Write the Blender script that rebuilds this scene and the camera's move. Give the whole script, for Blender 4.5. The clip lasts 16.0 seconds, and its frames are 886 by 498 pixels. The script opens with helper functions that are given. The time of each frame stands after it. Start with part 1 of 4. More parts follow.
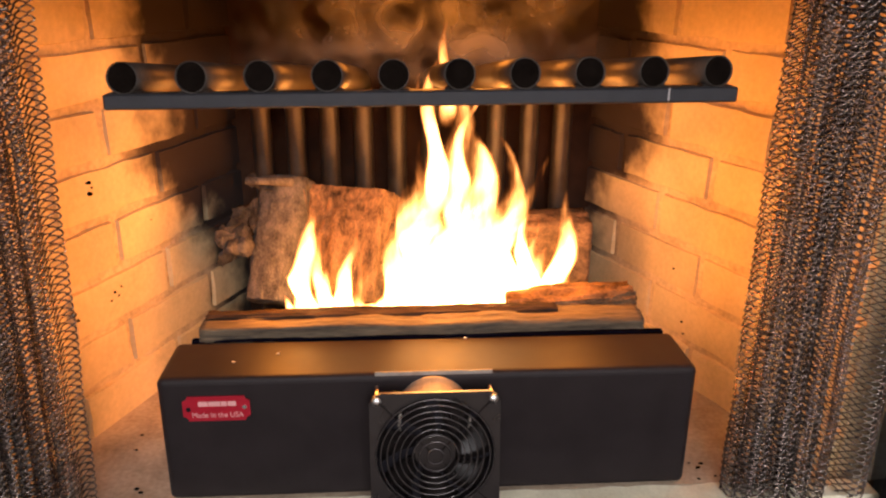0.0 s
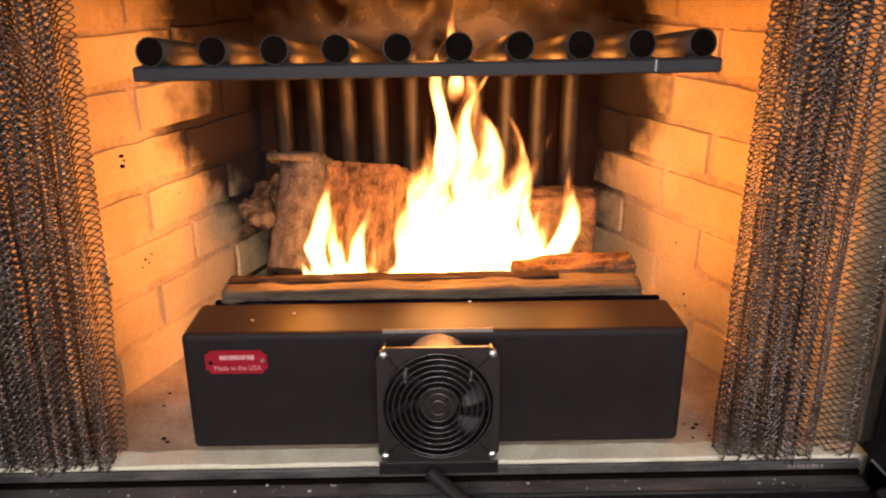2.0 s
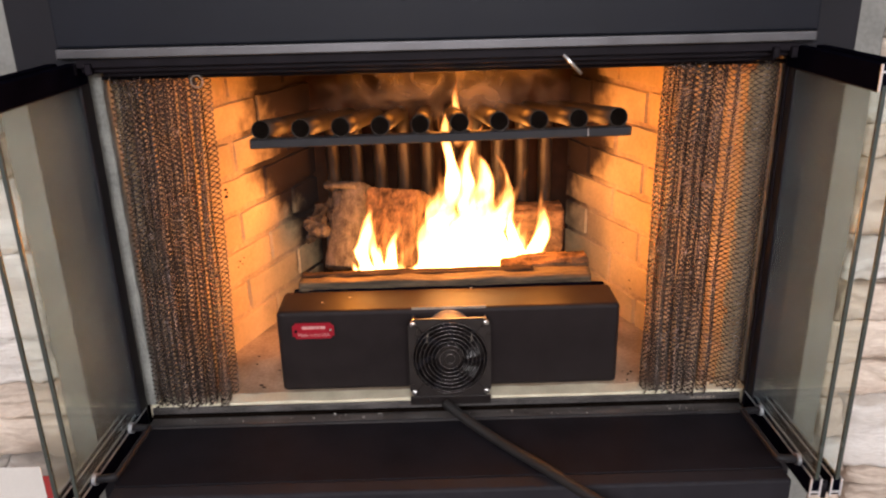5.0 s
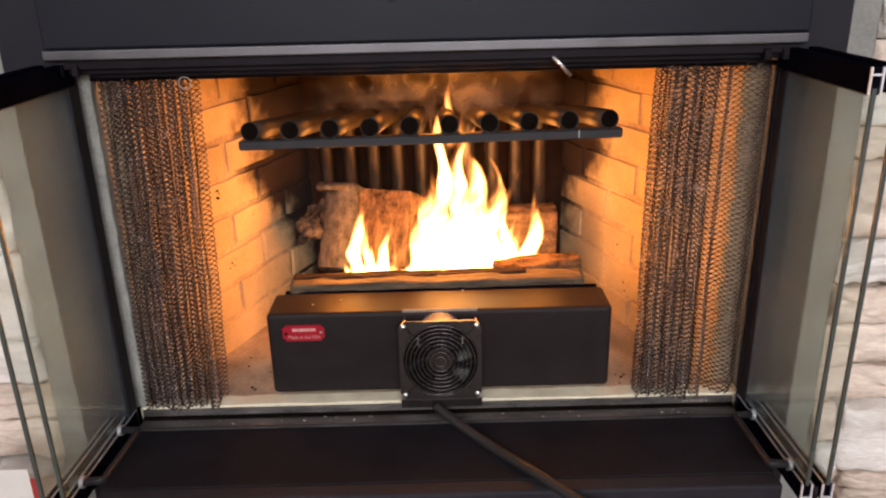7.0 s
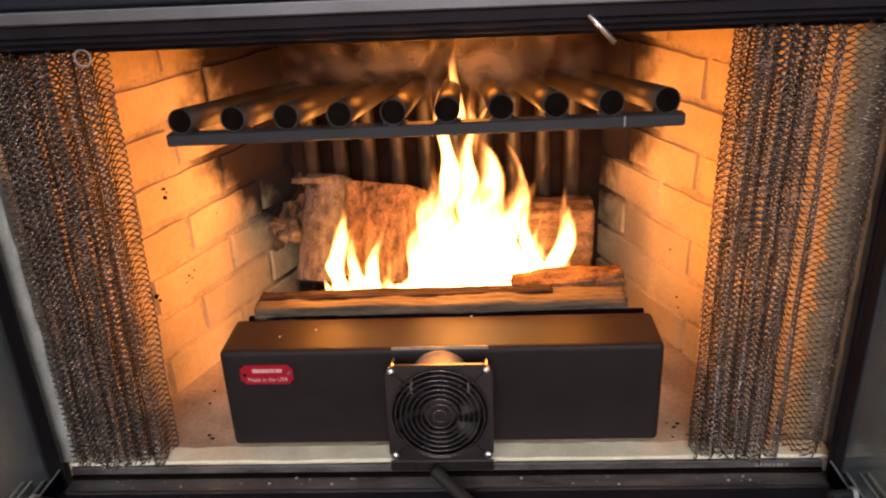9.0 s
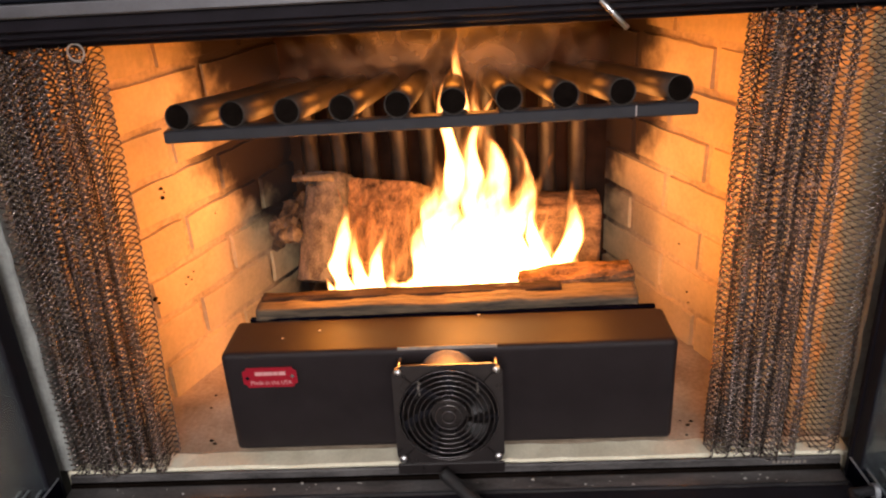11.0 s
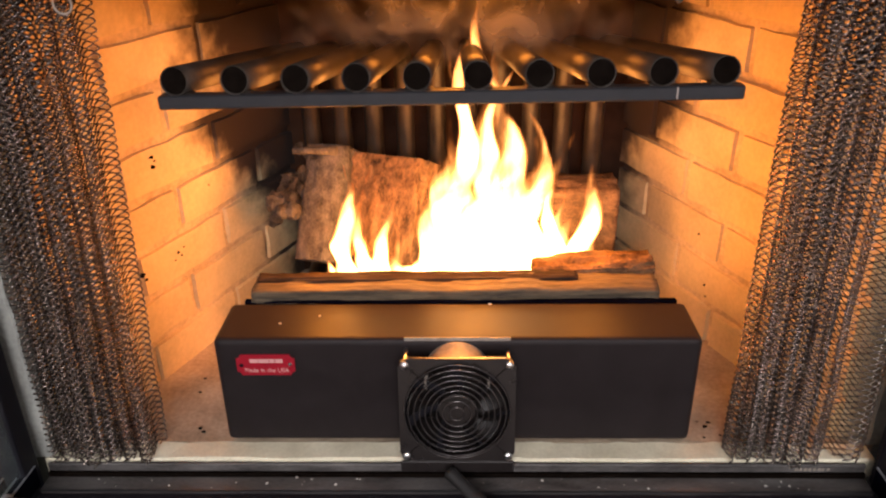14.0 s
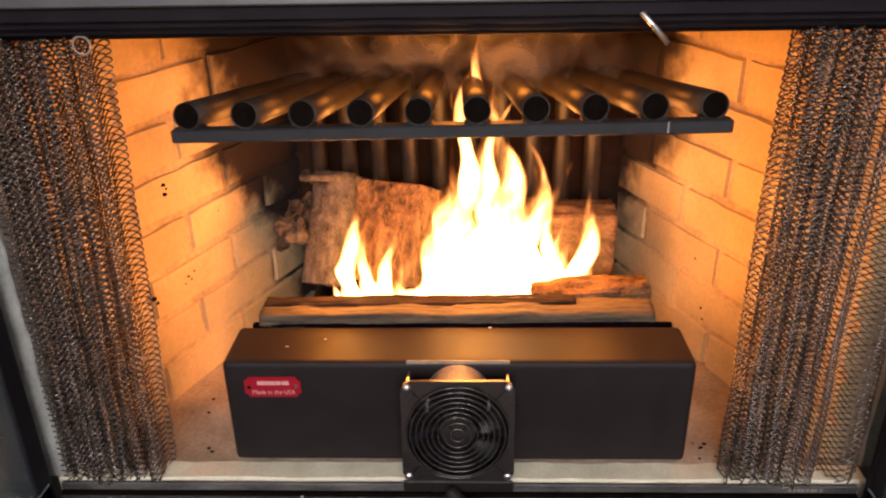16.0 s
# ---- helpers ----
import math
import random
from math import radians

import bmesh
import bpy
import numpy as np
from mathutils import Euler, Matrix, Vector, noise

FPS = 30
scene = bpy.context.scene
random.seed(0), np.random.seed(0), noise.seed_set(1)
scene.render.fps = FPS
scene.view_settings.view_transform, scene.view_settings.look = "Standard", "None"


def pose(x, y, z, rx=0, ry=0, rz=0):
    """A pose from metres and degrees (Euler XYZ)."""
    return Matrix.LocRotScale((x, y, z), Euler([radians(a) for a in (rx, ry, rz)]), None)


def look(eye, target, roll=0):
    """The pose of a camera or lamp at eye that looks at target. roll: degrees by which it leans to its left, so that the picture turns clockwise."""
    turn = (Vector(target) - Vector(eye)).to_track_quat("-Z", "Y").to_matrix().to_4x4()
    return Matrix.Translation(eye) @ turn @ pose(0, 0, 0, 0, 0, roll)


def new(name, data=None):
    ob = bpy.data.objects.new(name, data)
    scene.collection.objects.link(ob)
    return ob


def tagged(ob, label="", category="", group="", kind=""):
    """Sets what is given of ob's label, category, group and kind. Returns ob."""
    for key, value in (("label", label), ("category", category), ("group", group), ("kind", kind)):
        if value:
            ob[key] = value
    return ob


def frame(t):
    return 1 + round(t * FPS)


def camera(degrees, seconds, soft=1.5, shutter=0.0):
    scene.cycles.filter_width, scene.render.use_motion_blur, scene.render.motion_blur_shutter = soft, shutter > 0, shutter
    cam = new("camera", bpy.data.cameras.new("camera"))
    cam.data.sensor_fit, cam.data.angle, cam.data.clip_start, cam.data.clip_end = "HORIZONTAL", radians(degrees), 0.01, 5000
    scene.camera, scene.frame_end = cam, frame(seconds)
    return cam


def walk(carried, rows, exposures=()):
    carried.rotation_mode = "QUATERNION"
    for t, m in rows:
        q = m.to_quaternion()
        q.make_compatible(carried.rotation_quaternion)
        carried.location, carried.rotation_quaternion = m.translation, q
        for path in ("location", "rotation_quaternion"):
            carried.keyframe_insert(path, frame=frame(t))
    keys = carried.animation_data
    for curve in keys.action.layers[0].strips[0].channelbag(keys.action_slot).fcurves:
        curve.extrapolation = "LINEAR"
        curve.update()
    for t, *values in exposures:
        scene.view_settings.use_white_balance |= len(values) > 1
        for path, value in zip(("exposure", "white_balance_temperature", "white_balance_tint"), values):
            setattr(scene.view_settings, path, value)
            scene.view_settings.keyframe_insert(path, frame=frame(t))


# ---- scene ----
cam = camera(59.4, 16.0, soft=2.2)
METRES, EYE, TILT, LEAN, TURN = 1.2, 0.5, 0.0, 0.0, -3.9
ROWS = [
    (0.0, 0.0, 0.0, 0.0, 0.15, -19.67, -0.43),
    (0.5, 0.0098, -0.015, 0.0079, 0.78, -18.81, -0.88),
    (1.0, 0.0271, -0.0119, -0.0441, 1.12, -18.81, -1.01),
    (1.5, 0.0227, -0.0177, -0.0789, 1.85, -19.03, -0.63),
    (2.0, 0.0253, -0.0485, -0.0145, 2.51, -19.61, 0.18),
    (2.5, 0.029, -0.1386, 0.0313, 2.87, -20.36, 0.92),
    (3.0, 0.0391, -0.2761, 0.0857, 2.82, -20.71, 1.49),
    (3.5, 0.0368, -0.32, 0.0876, 2.6, -21.03, 1.62),
    (4.0, 0.0353, -0.3325, 0.099, 2.5, -20.88, 1.55),
    (4.5, 0.0383, -0.342, 0.108, 2.75, -20.41, 1.42),
    (7.0, 0.0585, -0.3346, 0.1115, 3.31, -20.5, 1.31),
    (7.5, 0.0635, -0.3, 0.1136, 3.43, -21.12, 1.52),
    (8.0, 0.0772, -0.2188, 0.0962, 4.28, -22.53, 1.82),
    (8.5, 0.0872, -0.1202, 0.089, 5.17, -23.36, 2.04),
    (9.0, 0.0797, -0.0935, 0.0919, 5.82, -23.98, 2.39),
    (11.5, 0.065, -0.0695, 0.0787, 5.18, -23.96, 3.1),
    (12.0, 0.0612, -0.0615, 0.0781, 5.1, -24.06, 2.56),
    (12.5, 0.0709, -0.0748, 0.0766, 5.07, -24.32, 2.03),
    (13.0, 0.0665, -0.0515, 0.0734, 5.09, -24.81, 1.56),
    (13.5, 0.0394, -0.0278, 0.0761, 4.88, -25.58, 1.0),
    (14.0, 0.0365, -0.0289, 0.0714, 4.96, -26.05, 0.78),
    (14.5, 0.0468, -0.0493, 0.0693, 5.07, -26.29, 0.77),
    (15.0, 0.0516, -0.0625, 0.067, 5.29, -26.12, 0.85),
    (15.5, 0.0514, -0.0572, 0.0848, 5.4, -25.27, 0.85),
    (16.0, 0.0434, -0.0455, 0.0902, 5.43, -24.89, 0.98),
]
walk(cam, [(t, pose(0, 0, EYE, TILT, LEAN, TURN) @ pose(METRES * x, METRES * y, METRES * z, 90 + pitch, roll, yaw)) for t, x, y, z, yaw, pitch, roll in ROWS])

# ---- world and light ----
world = bpy.data.worlds.new("world")
scene.world = world
world.use_nodes = True
wn = world.node_tree
sky = wn.nodes.new("ShaderNodeTexSky")
sky.sky_type, sky.sun_disc = "NISHITA", False
sky.sun_elevation, sky.sun_rotation = radians(35), radians(200)
wn.links.new(sky.outputs[0], wn.nodes["Background"].inputs[0])
wn.nodes["Background"].inputs[1].default_value = 0.08


def lamp(name, kind, power, colour, matrix, **settings):
    data = bpy.data.lights.new(name, kind)
    data.energy, data.color = power, colour
    for key, value in settings.items():
        if key == "size":
            data.size = value
        elif key == "size_y":
            data.size_y = value
        elif key == "radius":
            data.shadow_soft_size = value
    ob = new(name, data)
    ob.matrix_world = matrix
    return ob


window_lamp = lamp("window_daylight", "AREA", 106, (1.0, 0.945, 0.97), look((0.1, -2.93, 1.62), (0.1, 0.0, 1.0)), size=2.0, size_y=1.1)
window_lamp.data.shape = "RECTANGLE"

FIRE = (1.0, 0.305, 0.036)
lamp("fire_glow", "POINT", 3.2, FIRE, pose(0.050, 0.822, 0.215), radius=0.040)
lamp("fire_glow_upper", "POINT", 1.5, FIRE, pose(0.056, 0.800, 0.300), radius=0.030)
lamp("fire_glow_tip", "POINT", 2.0, FIRE, pose(0.056, 0.780, 0.500), radius=0.050)
lamp("fire_glow_left", "POINT", 1.8, FIRE, pose(-0.116, 0.796, 0.215), radius=0.034)
lamp("fire_glow_right", "POINT", 1.4, FIRE, pose(0.200, 0.798, 0.235), radius=0.034)


# ---- materials ----
def material(name, colour, rough=0.6, metal=0.0, vary=0.25, scale=30.0, fine=250.0, bump=0.15, per_object=0.0, second=None, dist=0.002, gloss=0.5, stretch=(1, 1, 1)):
    """Principled surface whose colour and relief vary at two scales, in metres of the place."""
    m = bpy.data.materials.new(name)
    m.use_nodes = True
    n, link = m.node_tree.nodes, m.node_tree.links.new
    b = n["Principled BSDF"]
    b.inputs["Roughness"].default_value, b.inputs["Metallic"].default_value = rough, metal
    b.inputs["Specular IOR Level"].default_value = gloss
    geo = n.new("ShaderNodeNewGeometry")
    big, small = n.new("ShaderNodeTexNoise"), n.new("ShaderNodeTexNoise")
    drawn = n.new("ShaderNodeVectorMath")
    drawn.operation = "MULTIPLY"
    drawn.inputs[1].default_value = stretch
    link(geo.outputs["Position"], drawn.inputs[0])
    for t, s, d in ((big, scale, 4), (small, fine, 3)):
        t.inputs["Scale"].default_value, t.inputs["Detail"].default_value = s, d
        link(drawn.outputs[0], t.inputs["Vector"])
    mix = n.new("ShaderNodeMix")
    mix.data_type = "RGBA"
    mix.inputs[6].default_value = (*[c * (1 - vary) for c in colour], 1)
    mix.inputs[7].default_value = (*(second or [min(1, c * (1 + vary)) for c in colour]), 1)
    ramp = n.new("ShaderNodeMapRange")
    ramp.inputs[1].default_value, ramp.inputs[2].default_value = 0.3, 0.7
    add = n.new("ShaderNodeMath")
    add.operation = "MULTIPLY_ADD"
    add.inputs[1].default_value = 0.35
    link(small.outputs[0], add.inputs[0])
    half = n.new("ShaderNodeMath")
    half.operation = "MULTIPLY"
    half.inputs[1].default_value = 0.65
    link(big.outputs[0], half.inputs[0])
    link(half.outputs[0], add.inputs[2])
    link(add.outputs[0], ramp.inputs[0])
    link(ramp.outputs[0], mix.inputs[0])
    last = mix.outputs[2]
    if per_object:
        info = n.new("ShaderNodeObjectInfo")
        hsv = n.new("ShaderNodeHueSaturation")
        val = n.new("ShaderNodeMapRange")
        val.inputs[3].default_value, val.inputs[4].default_value = 1 - per_object, 1 + per_object
        link(info.outputs["Random"], val.inputs[0])
        link(val.outputs[0], hsv.inputs["Value"])
        link(last, hsv.inputs["Color"])
        last = hsv.outputs[0]
    link(last, b.inputs["Base Color"])
    if bump:
        bp = n.new("ShaderNodeBump")
        bp.inputs["Strength"].default_value, bp.inputs["Distance"].default_value = bump, dist
        link(add.outputs[0], bp.inputs["Height"])
        link(bp.outputs[0], b.inputs["Normal"])
    rr = n.new("ShaderNodeMapRange")
    rr.inputs[3].default_value, rr.inputs[4].default_value = max(0.02, rough - 0.1), min(1, rough + 0.1)
    link(big.outputs[0], rr.inputs[0])
    link(rr.outputs[0], b.inputs["Roughness"])
    return m


def sooted(name, colour, rough=0.9, per_object=0.08, vary=0.14, clean_by=0.0):
    """Refractory whose rear part is blackened by soot with a ragged edge."""
    m = material(name, colour, rough, vary=vary, scale=14, fine=160, bump=0.35, per_object=per_object, dist=0.0015)
    n, link = m.node_tree.nodes, m.node_tree.links.new
    b = n["Principled BSDF"]
    clean = b.inputs["Base Color"].links[0].from_socket
    geo = n.new("ShaderNodeNewGeometry")
    xyz = n.new("ShaderNodeSeparateXYZ")
    link(geo.outputs["Position"], xyz.inputs[0])
    cloud = n.new("ShaderNodeTexNoise")
    cloud.inputs["Scale"].default_value, cloud.inputs["Detail"].default_value = 9, 5
    link(geo.outputs["Position"], cloud.inputs["Vector"])

    def sums(a, f, c):
        node = n.new("ShaderNodeMath")
        node.operation = "MULTIPLY_ADD"
        link(a, node.inputs[0])
        node.inputs[1].default_value = f
        if isinstance(c, float):
            node.inputs[2].default_value = c
        else:
            link(c, node.inputs[2])
        return node.outputs[0]

    low = n.new("ShaderNodeMapRange")
    low.inputs[1].default_value, low.inputs[2].default_value = 0.15, 0.28
    low.inputs[3].default_value, low.inputs[4].default_value = -0.115, 0.0
    link(xyz.outputs[2], low.inputs[0])
    d = sums(xyz.outputs[1], 1.0, -(1.098 if per_object else 1.068) - clean_by)
    d = sums(xyz.outputs[0], -0.12, d)
    d = sums(cloud.outputs[0], 0.16, d)
    ragged = n.new("ShaderNodeTexNoise")
    ragged.inputs["Scale"].default_value, ragged.inputs["Detail"].default_value = 42, 4
    link(geo.outputs["Position"], ragged.inputs["Vector"])
    d = sums(ragged.outputs[0], 0.07, d)
    d = sums(low.outputs[0], 1.0, d)
    high = n.new("ShaderNodeMapRange")
    high.inputs[1].default_value, high.inputs[2].default_value = 0.38, 0.60
    high.inputs[3].default_value, high.inputs[4].default_value = 0.0, -0.03
    link(xyz.outputs[2], high.inputs[0])
    d = sums(high.outputs[0], 1.0, d)
    if per_object:
        piece = n.new("ShaderNodeObjectInfo")
        d = sums(piece.outputs["Random"], 0.07, d)
    edge = n.new("ShaderNodeMapRange")
    edge.interpolation_type = "SMOOTHSTEP"
    edge.inputs[1].default_value, edge.inputs[2].default_value = -0.045, 0.040
    link(d, edge.inputs[0])
    mix = n.new("ShaderNodeMix")
    mix.data_type = "RGBA"
    link(edge.outputs[0], mix.inputs[0])
    link(clean, mix.inputs[6])
    mix.inputs[7].default_value = (0.024, 0.013, 0.009, 1)
    link(mix.outputs[2], b.inputs["Base Color"])
    return m


BRICK = sooted("refractory_brick", (0.64, 0.475, 0.255), vary=0.2)
MORTAR = sooted("refractory_joint", (0.56, 0.415, 0.245), per_object=0.0, vary=0.45, clean_by=-0.02)
SOOT = material("soot_wall", (0.030, 0.014, 0.008), 0.95, vary=0.6, scale=12, fine=40, bump=0.4, second=(0.050, 0.024, 0.014), gloss=0.1)
HEARTH = material("hearth_floor", (0.40, 0.29, 0.19), 0.95, vary=0.4, scale=16, fine=200, bump=0.4, second=(0.58, 0.46, 0.33))
CEMENT = material("cement_lip", (0.78, 0.72, 0.52), 0.9, vary=0.18, scale=25, fine=300, bump=0.4, second=(0.92, 0.87, 0.68))
JAMB = material("jamb_cement", (0.31, 0.32, 0.295), 0.85, vary=0.35, scale=25, fine=200, bump=0.3)
BLACK_PAINT = material("black_box_paint", (0.0180, 0.0136, 0.0142), 0.52, vary=0.18, scale=40, fine=900, bump=0.05, gloss=0.20)
BLACK_METAL = material("black_metal", (0.0105, 0.0085, 0.0118), 0.5, vary=0.4, scale=30, fine=400, bump=0.06, gloss=0.12)
TRAY_BLACK = material("tray_black", (0.0145, 0.0135, 0.0170), 0.6, vary=0.3, scale=20, fine=400, bump=0.05, gloss=0.06)
LIP_PAINT = material("lip_paint", (0.0240, 0.0235, 0.0290), 0.55, vary=0.25, scale=24, fine=500, bump=0.06, gloss=0.12)
# Worn rail edges, and the highlights painted onto the handle feet.
WORN_EDGE_AND_GLINT = material("worn_edge_and_glint", (0.40, 0.42, 0.45), 0.42, 0.6, vary=0.35, scale=40, fine=500, bump=0.05)
DUSTY_RAIL = material("dusty_rail", (0.036, 0.033, 0.033), 0.4, vary=0.6, scale=60, fine=600, bump=0.1, second=(0.15, 0.14, 0.135), gloss=0.4, stretch=(0.3, 1, 1))
HOOD_PAINT = material("hood_paint", (0.0066, 0.0084, 0.0145), 0.5, vary=0.12, scale=12, fine=900, bump=0.04, gloss=0.25)
FRAME_PAINT = material("frame_paint", (0.0080, 0.0082, 0.0125), 0.5, vary=0.12, scale=12, fine=900, bump=0.04, gloss=0.3)
STEEL_TRIM = material("steel_trim", (0.165, 0.165, 0.175), 0.42, 1.0, vary=0.15, scale=15, fine=500, bump=0.05)
BRIGHT_STEEL = material("bright_steel", (0.75, 0.75, 0.76), 0.28, 1.0, vary=0.08, scale=60, fine=900, bump=0.03)
GALVANISED = material("galvanised", (0.30, 0.26, 0.22), 0.6, 0.15, vary=0.3, scale=160, fine=900, bump=0.25)
TUBE_STEEL = material("tube_steel", (0.064, 0.054, 0.046), 0.46, 0.7, vary=0.4, scale=40, fine=500, bump=0.08)
BAR_PAINT = material("bar_paint", (0.021, 0.021, 0.025), 0.5, 0.2, vary=0.2, scale=40, fine=500, bump=0.08)
WIRE = material("mesh_wire", (0.225, 0.188, 0.165), 0.24, 0.88, vary=0.5, scale=60, fine=700, bump=0)
FAN_PLASTIC = material("fan_plastic", (0.018, 0.0145, 0.014), 0.30, vary=0.2, scale=60, fine=900, bump=0.04)
BARE_METAL = material("bare_metal", (0.78, 0.78, 0.80), 0.45, 0.3, vary=0.1, scale=60, fine=900, bump=0.03)
GUARD_WIRE = material("guard_wire", (0.10, 0.09, 0.09), 0.22, 0.8, vary=0.1, scale=60, fine=900, bump=0)
HANDLE_METAL = material("handle_metal", (0.020, 0.020, 0.023), 0.40, 0.0, vary=0.3, scale=60, fine=500, bump=0.05, gloss=0.15)
RAIL_BLACK = material("rail_black", (0.0030, 0.0028, 0.0060), 0.6, vary=0.4, scale=30, fine=400, bump=0.06, gloss=0.0)
RUBBER = material("rubber", (0.016, 0.015, 0.015), 0.6, vary=0.2, scale=60, fine=700, bump=0.08)
PLATE_RED = material("plate_red", (0.42, 0.012, 0.03), 0.35, 0.3, vary=0.1, scale=90, fine=900, bump=0.03)
PLATE_INK = material("plate_ink", (0.66, 0.32, 0.31), 0.5, vary=0.05, scale=90, fine=900, bump=0)
BARK = material("bark", (0.030, 0.026, 0.023), 0.95, vary=0.6, scale=70, fine=420, bump=1.0, second=(0.140, 0.120, 0.104), dist=0.006, gloss=0.2, stretch=(1, 1, 0.5))
CUT_WOOD = material("cut_wood", (0.050, 0.036, 0.026), 0.85, vary=0.6, scale=150, fine=600, bump=1.0, second=(0.155, 0.114, 0.068), dist=0.002, stretch=(0.10, 1, 1))
CHAR_WOOD = material("charred_wood", (0.030, 0.017, 0.011), 0.95, vary=0.8, scale=62, fine=380, bump=1.0, second=(0.25, 0.142, 0.072), dist=0.006, gloss=0.2, stretch=(0.7, 1, 1))
SPLIT_WOOD = material("split_wood", (0.036, 0.019, 0.011), 0.95, vary=0.8, scale=75, fine=420, bump=1.0, second=(0.30, 0.165, 0.080), dist=0.008, gloss=0.2, stretch=(1, 1, 0.35))
DARK_BARK = material("dark_bark", (0.012, 0.009, 0.008), 0.95, vary=0.6, scale=80, fine=400, bump=1.0, second=(0.050, 0.032, 0.024), dist=0.004, gloss=0.2, stretch=(0.25, 1, 1))
STONE = material("ledge_stone", (0.82, 0.76, 0.69), 0.9, vary=0.25, scale=22, fine=170, bump=0.9, per_object=0.10, second=(0.94, 0.92, 0.89), dist=0.008, stretch=(0.35, 1, 1.5))
STONE_TAN = material("ledge_stone_tan", (0.66, 0.52, 0.42), 0.9, vary=0.25, scale=22, fine=170, bump=0.9, per_object=0.10, second=(0.92, 0.82, 0.71), dist=0.008, stretch=(0.35, 1, 1.5))
EDGE_MORTAR = material("edge_mortar", (0.25, 0.255, 0.24), 0.9, vary=0.25, scale=14, fine=220, bump=0.3)
GROUT = material("grout", (0.20, 0.175, 0.155), 0.95, vary=0.2, scale=30, fine=200, bump=0.4)
PLASTER = material("room_plaster", (0.62, 0.62, 0.62), 0.9, vary=0.05, scale=4, fine=90, bump=0.1)
FLOOR_WOOD = material("room_floor", (0.24, 0.16, 0.10), 0.5, vary=0.3, scale=6, fine=70, bump=0.1)
PAPER = material("card_paper", (0.72, 0.70, 0.66), 0.8, vary=0.06, scale=20, fine=300, bump=0.05)
CARD_RED = material("card_red", (0.35, 0.03, 0.03), 0.6, vary=0.1, scale=20, fine=300, bump=0.05)
# Black of soot and char; also the shade painted in gaps and tube mouths.
CHIP_AND_SHADE = material("soot_chip", (0.007, 0.005, 0.004), 0.95, gloss=0.0, vary=0.4, scale=90, fine=500, bump=0.3)
ASH = material("ash", (0.55, 0.52, 0.48), 0.95, vary=0.2, scale=200, fine=900, bump=0.2)


def glass_material():
    m = bpy.data.materials.new("door_glass")
    m.use_nodes = True
    n, link = m.node_tree.nodes, m.node_tree.links.new
    n.remove(n["Principled BSDF"])
    clear, haze = n.new("ShaderNodeBsdfGlass"), n.new("ShaderNodeBsdfDiffuse")
    clear.inputs["Color"].default_value = (0.94, 0.97, 0.955, 1)
    clear.inputs["Roughness"].default_value, clear.inputs["IOR"].default_value = 0.0, 1.32
    # Diffuse grey-green haze stands for dust and for the room mirrored in the panes.
    haze.inputs[0].default_value = (0.47, 0.61, 0.66, 1)
    geo, film = n.new("ShaderNodeNewGeometry"), n.new("ShaderNodeTexNoise")
    film.inputs["Scale"].default_value = 5
    link(geo.outputs["Position"], film.inputs["Vector"])
    amount = n.new("ShaderNodeMapRange")
    amount.inputs[1].default_value, amount.inputs[2].default_value = 0.3, 0.7
    amount.inputs[3].default_value, amount.inputs[4].default_value = 0.040, 0.078
    link(film.outputs[0], amount.inputs[0])
    dust_and_sheen = n.new("ShaderNodeMixShader")
    link(amount.outputs[0], dust_and_sheen.inputs[0])
    link(clear.outputs[0], dust_and_sheen.inputs[1])
    link(haze.outputs[0], dust_and_sheen.inputs[2])
    link(dust_and_sheen.outputs[0], n["Material Output"].inputs[0])
    return m


GLASS = glass_material()
GLASS_EDGE = material("glass_edge", (0.060, 0.074, 0.068), 0.25, vary=0.1, scale=30, fine=300, bump=0)


